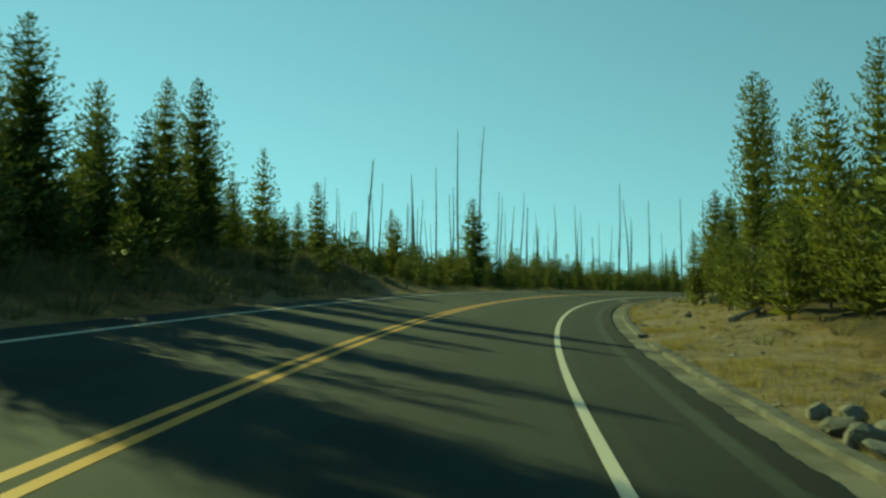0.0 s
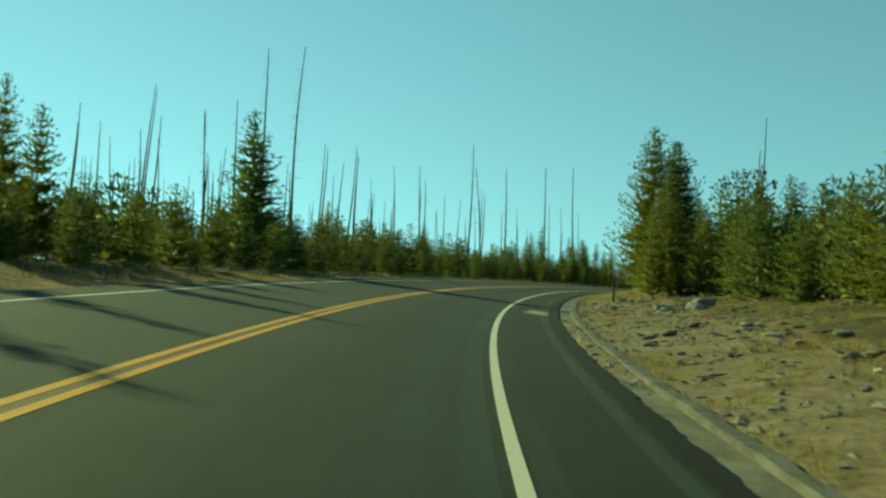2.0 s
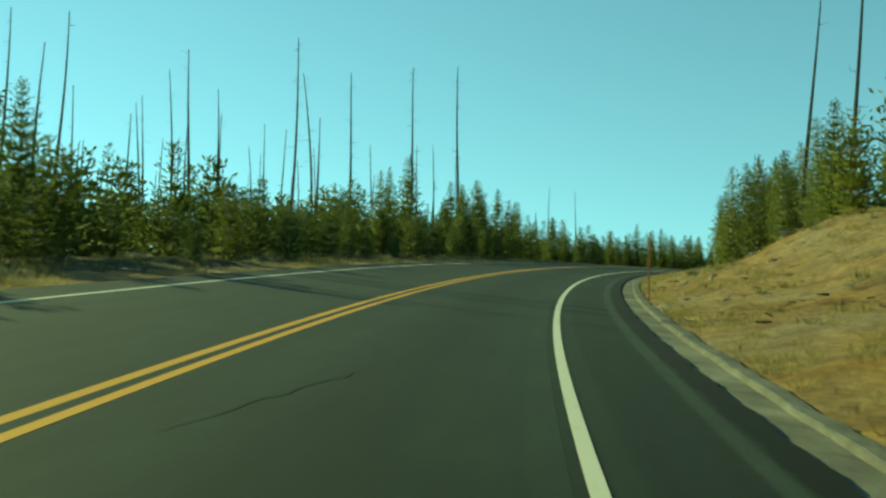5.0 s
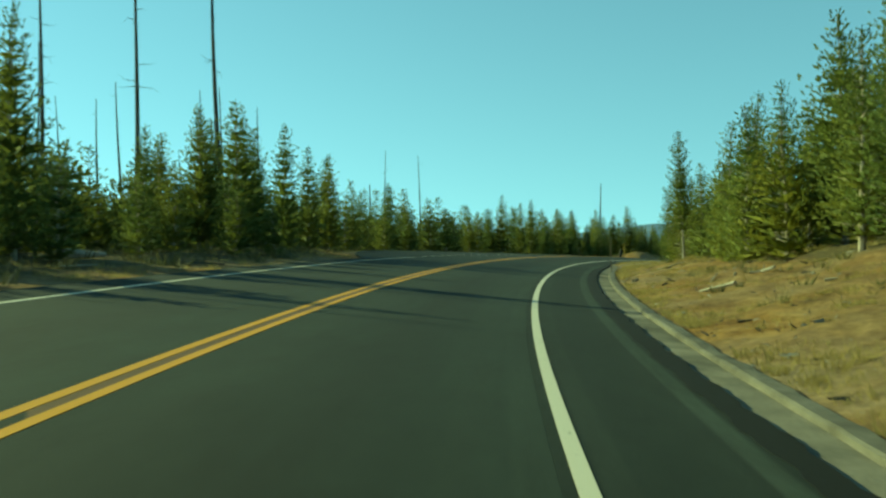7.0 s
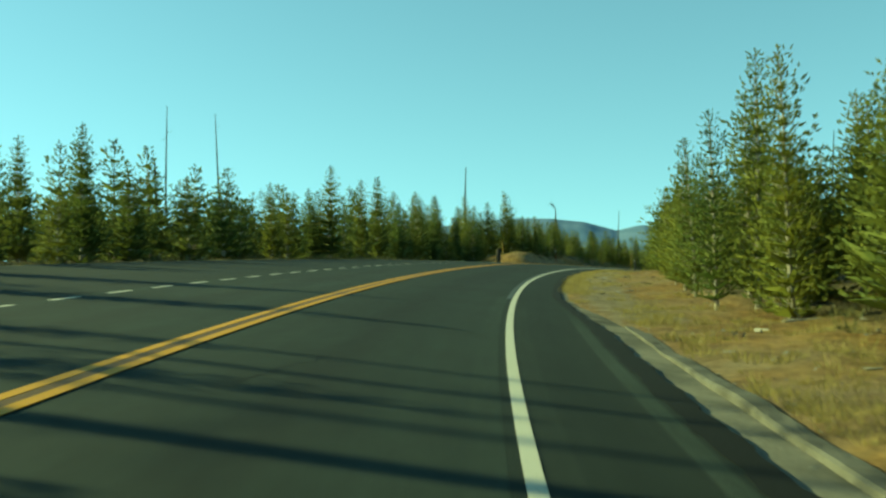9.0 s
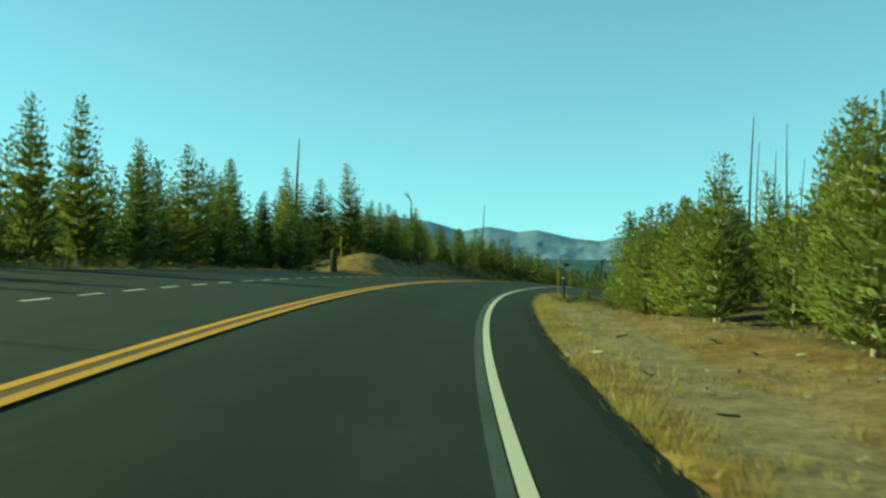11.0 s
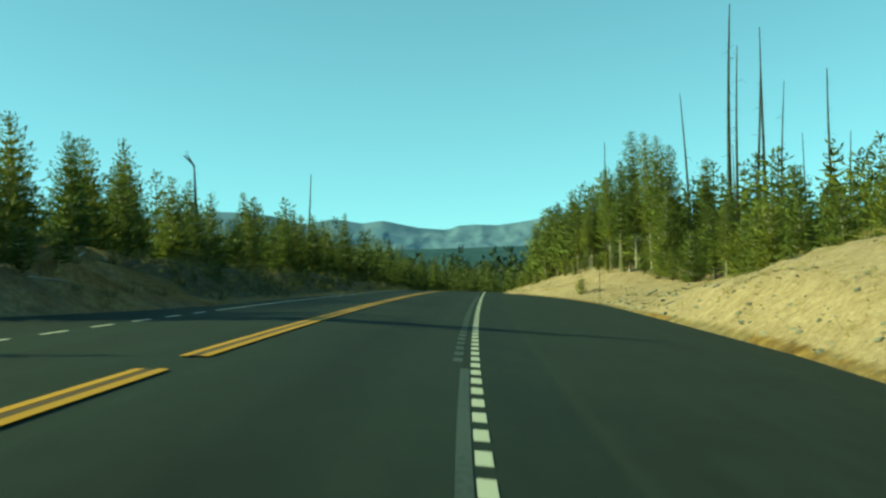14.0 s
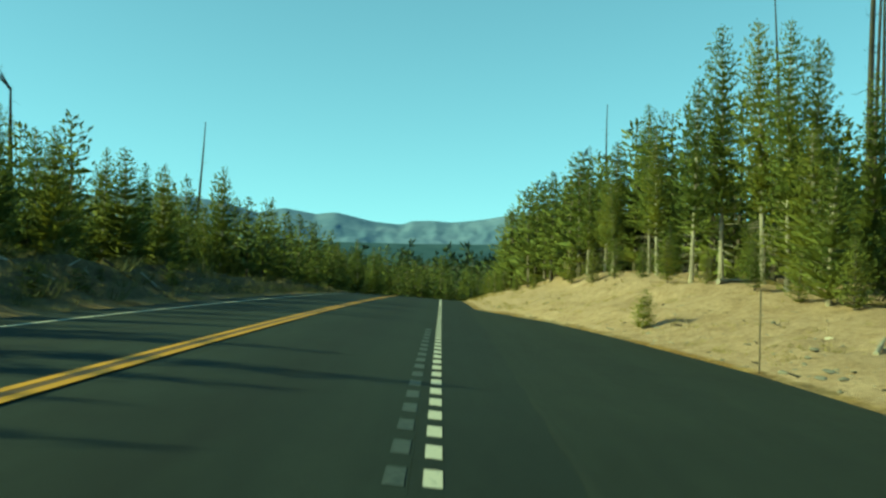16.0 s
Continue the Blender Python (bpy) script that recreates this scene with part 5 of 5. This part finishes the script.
def rock_mesh(seed, size):
    """A broken stone: a ball cut by flat faces, then roughened."""
    bm = bmesh.new()
    bmesh.ops.create_icosphere(bm, subdivisions=3, radius=size)
    rng = random.Random(seed)
    q = [rng.uniform(0.75, 1.3) for _ in range(3)]
    cuts = [(Vector((rng.gauss(0, 1), rng.gauss(0, 1), rng.gauss(0, 0.8))).normalized(), rng.uniform(0.5, 0.85)) for _ in range(11)]
    for v in bm.verts:
        d = v.co / size
        for way, limit in cuts:
            over = d.dot(way) - limit
            if over > 0:
                d = d - way * over * 0.92
        d = d * (1 + 0.10 * noise.noise(d * 2.2 + Vector((seed, 0, 0))) + 0.05 * noise.noise(d * 6))
        v.co = Vector((d.x * q[0], d.y * q[1], d.z * q[2] * 0.75)) * size
    me = bpy.data.meshes.new("stone")
    bm.to_mesh(me)
    bm.free()
    me.materials.append(M_ROCK)
    return me


ROCKS = [rock_mesh(k, 1.0) for k in range(7)]


def rock(s, off, size, seed, label="pale rough stone lying on the verge", flat=1.0):
    rng = random.Random(seed)
    x, y, _ = (float(v) for v in along(s, off))
    ob = thing("stone", label, "stone", "stones on the verge", data=ROCKS[seed % 7])
    ob.matrix_basis = pose(x, y, float(ground_at(x, y)[0]) + size * 0.25 * flat, rng.uniform(-15, 15), rng.uniform(-15, 15), rng.uniform(0, 360)) @ Matrix.Diagonal((size, size, size * flat, 1))


BIG = "large weathered boulder half sunk beside the kerb"
for k, (s, off, size) in enumerate([(10.3, 6.1, 0.2), (9.6, 6.15, 0.24), (9.0, 6.1, 0.2), (10.0, 6.5, 0.24), (10.9, 6.4, 0.2), (11.4, 6.2, 0.14), (8.4, 6.4, 0.28), (8, 7.4, 0.4), (9.3, 7.4, 0.3), (7, 8.2, 0.5), (42, 8.9, 0.2), (44, 9.6, 0.4), (46.5, 10.2, 0.35), (41.5, 10.2, 0.35), (73, 10.2, 0.4), (75.5, 10.8, 0.5), (78, 11, 0.45), (34, 9.4, 0.28), (36, 10.2, 0.35)]):
    rock(s, off, size, k, BIG)
for k in range(110):
    s = fill.choice((fill.uniform(5, 90), fill.uniform(112, 200), fill.uniform(262, 345)))
    off = float(EDGE_R(s)) + (0.5 + 5.5 * fill.random() if s < 250 else 0.8 + 5 * fill.random())
    rock(s, off, fill.uniform(0.04, 0.13) if s < 100 else fill.uniform(0.025, 0.075), 20 + k)


for k in range(150):
    s = fill.uniform(48, 90)
    rock(s, float(EDGE_R(s)) + 1.3 + 5 * fill.random() ** 0.8, 0.06 + 0.16 * fill.random() ** 2, 200 + k, "flat broken grey stone bedded in the rubble verge", 0.55)


for k in range(120):
    s = fill.uniform(284, 325)
    rock(s, float(EDGE_R(s)) + 0.3 + 2.6 * fill.random() ** 1.3, 0.035 + 0.1 * fill.random() ** 2, 400 + k, "pale broken stone on the sandy edge of the pull-out", 0.75)


def scatter(name, label, category, mat, spots, blades, size, spread, upright=0.6, seed=1):
    """Tufts of thin blades, joined into one mesh."""
    rng = np.random.default_rng(seed)
    xs, ys = np.array([q[0] for q in spots]), np.array([q[1] for q in spots])
    zs = ground_at(xs, ys)
    sc = np.array([q[2] for q in spots])
    n = len(spots) * blades
    bx, by, bz, k = (np.repeat(a, blades) for a in (xs, ys, zs, sc))
    a = rng.uniform(0, 6.283, n)
    lean = rng.uniform(0.1, 1.0, n) * (1 - upright) * 1.6
    ln = size * k * rng.uniform(0.5, 1.3, n)
    r = spread * k * np.sqrt(rng.uniform(0, 1, n))
    ox, oy = bx + r * np.cos(a), by + r * np.sin(a)
    tx, ty, tz = ox + np.cos(a) * lean * ln, oy + np.sin(a) * lean * ln, bz + ln
    w = 0.03 * ln + 0.004
    b = rng.uniform(0, 6.283, n)
    v = np.stack([np.stack([ox - w * np.cos(b), oy - w * np.sin(b), bz - 0.03], 1), np.stack([ox + w * np.cos(b), oy + w * np.sin(b), bz - 0.03], 1), np.stack([tx, ty, tz], 1)], 1).reshape(-1, 3)
    thing(name, label, category, kind="stuff", data=mesh(name, v, [(3 * i, 3 * i + 1, 3 * i + 2) for i in range(n)], mat))


def clumpy(s, off):
    return noise.noise(Vector((s * 0.33, off * 0.5, 3.0))) + 0.5 * noise.noise(Vector((s * 0.9, off * 1.1, 8.0)))


GRASS, BRUSH = [], []
while len(GRASS) < 19000:
    side = 1 if fill.random() < 0.72 else -1
    s = fill.uniform(0, 390)
    if side > 0:
        e = float(EDGE_R(s))
        off = e + (0.12 if 196 < s < 262 else 0.9) + 8.5 * fill.random() ** 1.5
        keep = 0.25 if 262 < s < 372 and off < 16 else 0.3 if 55 < s < 88 and off < 10 else 1.0
        if 200 < s < 262:
            keep = 1.3 if off < e + 0.9 else 0.6
    else:
        e = float(EDGE_L(s))
        off = -(e + 0.3 + 5.5 * fill.random() ** 1.1)
        keep = 1.0
    if clumpy(s, off) + fill.uniform(-0.3, 0.3) < 0.12 - 0.3 * (keep > 1) or fill.random() > keep:
        continue
    x, y, _ = (float(v) for v in along(s, off))
    GRASS.append((x, y, fill.uniform(0.3, 0.95) * (0.95 if side > 0 and 198 < s < 262 and off < e + 0.9 else 0.85)))
for _ in range(130):
    x, y, _z = (float(v) for v in along(fill.uniform(257.4, 261.6), fill.uniform(5.3, 6.3)))
    GRASS.append((x, y, fill.uniform(0.6, 1.35)))
scatter("dry_grass", "straw-yellow dry grass tufts along the verges", "grass", M_STRAW, GRASS, 18, 0.17, 0.24, 0.35, 2)
for _ in range(1500):
    side = fill.choice((-1, -1, 1))
    s = fill.uniform(0, 390)
    off = -(float(EDGE_L(s)) + 1.2 + 5 * fill.random()) if side < 0 else float(EDGE_R(s)) + 2.5 + 6 * fill.random()
    if side > 0 and 195 < s < 372:
        continue
    x, y, _ = (float(v) for v in along(s, off))
    BRUSH.append((x, y, fill.uniform(0.5, 1.3) * (0.6 if side > 0 else 1.0)))
for _ in range(300):
    s = fill.uniform(253, 272)
    e = float(EDGE_R(s))
    x, y, _z = (float(v) for v in along(s, e + 0.5 + 4.0 * fill.random()))
    BRUSH.append((x, y, fill.uniform(0.4, 0.8)))
for _ in range(900):
    s = fill.choice((fill.uniform(-2, 45), fill.uniform(-2, 45), fill.uniform(-2, 45), fill.uniform(296, 380)))
    x, y, _z = (float(v) for v in along(s, -(float(EDGE_L(s)) + 0.8 + 4.5 * fill.random())))
    BRUSH.append((x, y, fill.uniform(0.6, 1.5)))
scatter("low_brush", "grey-green low brush between grass and pines", "brush", M_SAGE, BRUSH, 26, 0.34, 0.26, 0.35, 3)
PEB = []
for _ in range(8000):
    s = fill.choice((fill.uniform(0, 95), fill.uniform(45, 92), fill.uniform(45, 92), fill.uniform(262, 345), fill.uniform(95, 262)))
    off = float(EDGE_R(s)) + (0.12 if s < 188 else 0.3) + 6 * fill.random() ** 1.5
    PEB.append((*(float(v) for v in along(s, off)[:2]), 0.012 + (0.11 if s < 95 else 0.06) * fill.random() ** 3))


def pebbles():
    xs, ys = np.array([q[0] for q in PEB]), np.array([q[1] for q in PEB])
    zs = ground_at(xs, ys)
    rng = random.Random(12)
    v, f = [], []
    for (x, y, r), z in zip(PEB, zs):
        b = len(v)
        a0 = rng.uniform(0, 6.28)
        for k in range(5):
            a = a0 + 1.2566 * k
            v.append((x + r * math.cos(a) * rng.uniform(0.5, 1.5), y + r * math.sin(a) * rng.uniform(0.5, 1.5), z - 0.01))
        v.append((x + r * rng.uniform(-0.5, 0.5), y + r * rng.uniform(-0.5, 0.5), z + r * rng.uniform(0.2, 0.6)))
        f += [(b + k, b + (k + 1) % 5, b + 5) for k in range(5)]
    thing("pebbles", "loose pebbles and gravel on the verge", "gravel", kind="stuff", data=mesh("pebbles", v, f, M_ROCK))


pebbles()


# ---- wood chips and bark crumbs among the rubble ----
def wood_chips():
    rng = random.Random(31)
    spots = []
    for _ in range(2600):
        s = rng.choice((rng.uniform(20, 95), rng.uniform(50, 90), rng.uniform(112, 190), rng.uniform(112, 150), rng.uniform(198, 268), rng.uniform(275, 350)))
        off = float(EDGE_R(s)) + 0.6 + (5.5 if s < 270 else 8.0) * rng.random() ** 1.2
        spots.append((*(float(v) for v in along(s, off)[:2]), 0.04 + 0.24 * rng.random() ** 2.5))
    zs = ground_at(np.array([q[0] for q in spots]), np.array([q[1] for q in spots]))
    v, f = [], []
    for (x, y, ln), z in zip(spots, zs):
        a = rng.uniform(0, 6.28)
        p = Vector((x, y, z + 0.015))
        limb(v, f, p, p + Vector((math.cos(a) * ln, math.sin(a) * ln, rng.uniform(-0.02, 0.06))), ln * 0.14, ln * 0.06)
    me = mesh("wood_chips", v, f, M_LOG)
    me.materials.append(M_CHAR)
    me.polygons.foreach_set("material_index", [(i // 3) % 5 > 1 for i in range(len(f))])
    thing("wood_chips", "pale wood chips and dark bark crumbs strewn over the verge", "wood chips", kind="stuff", data=me)


wood_chips()
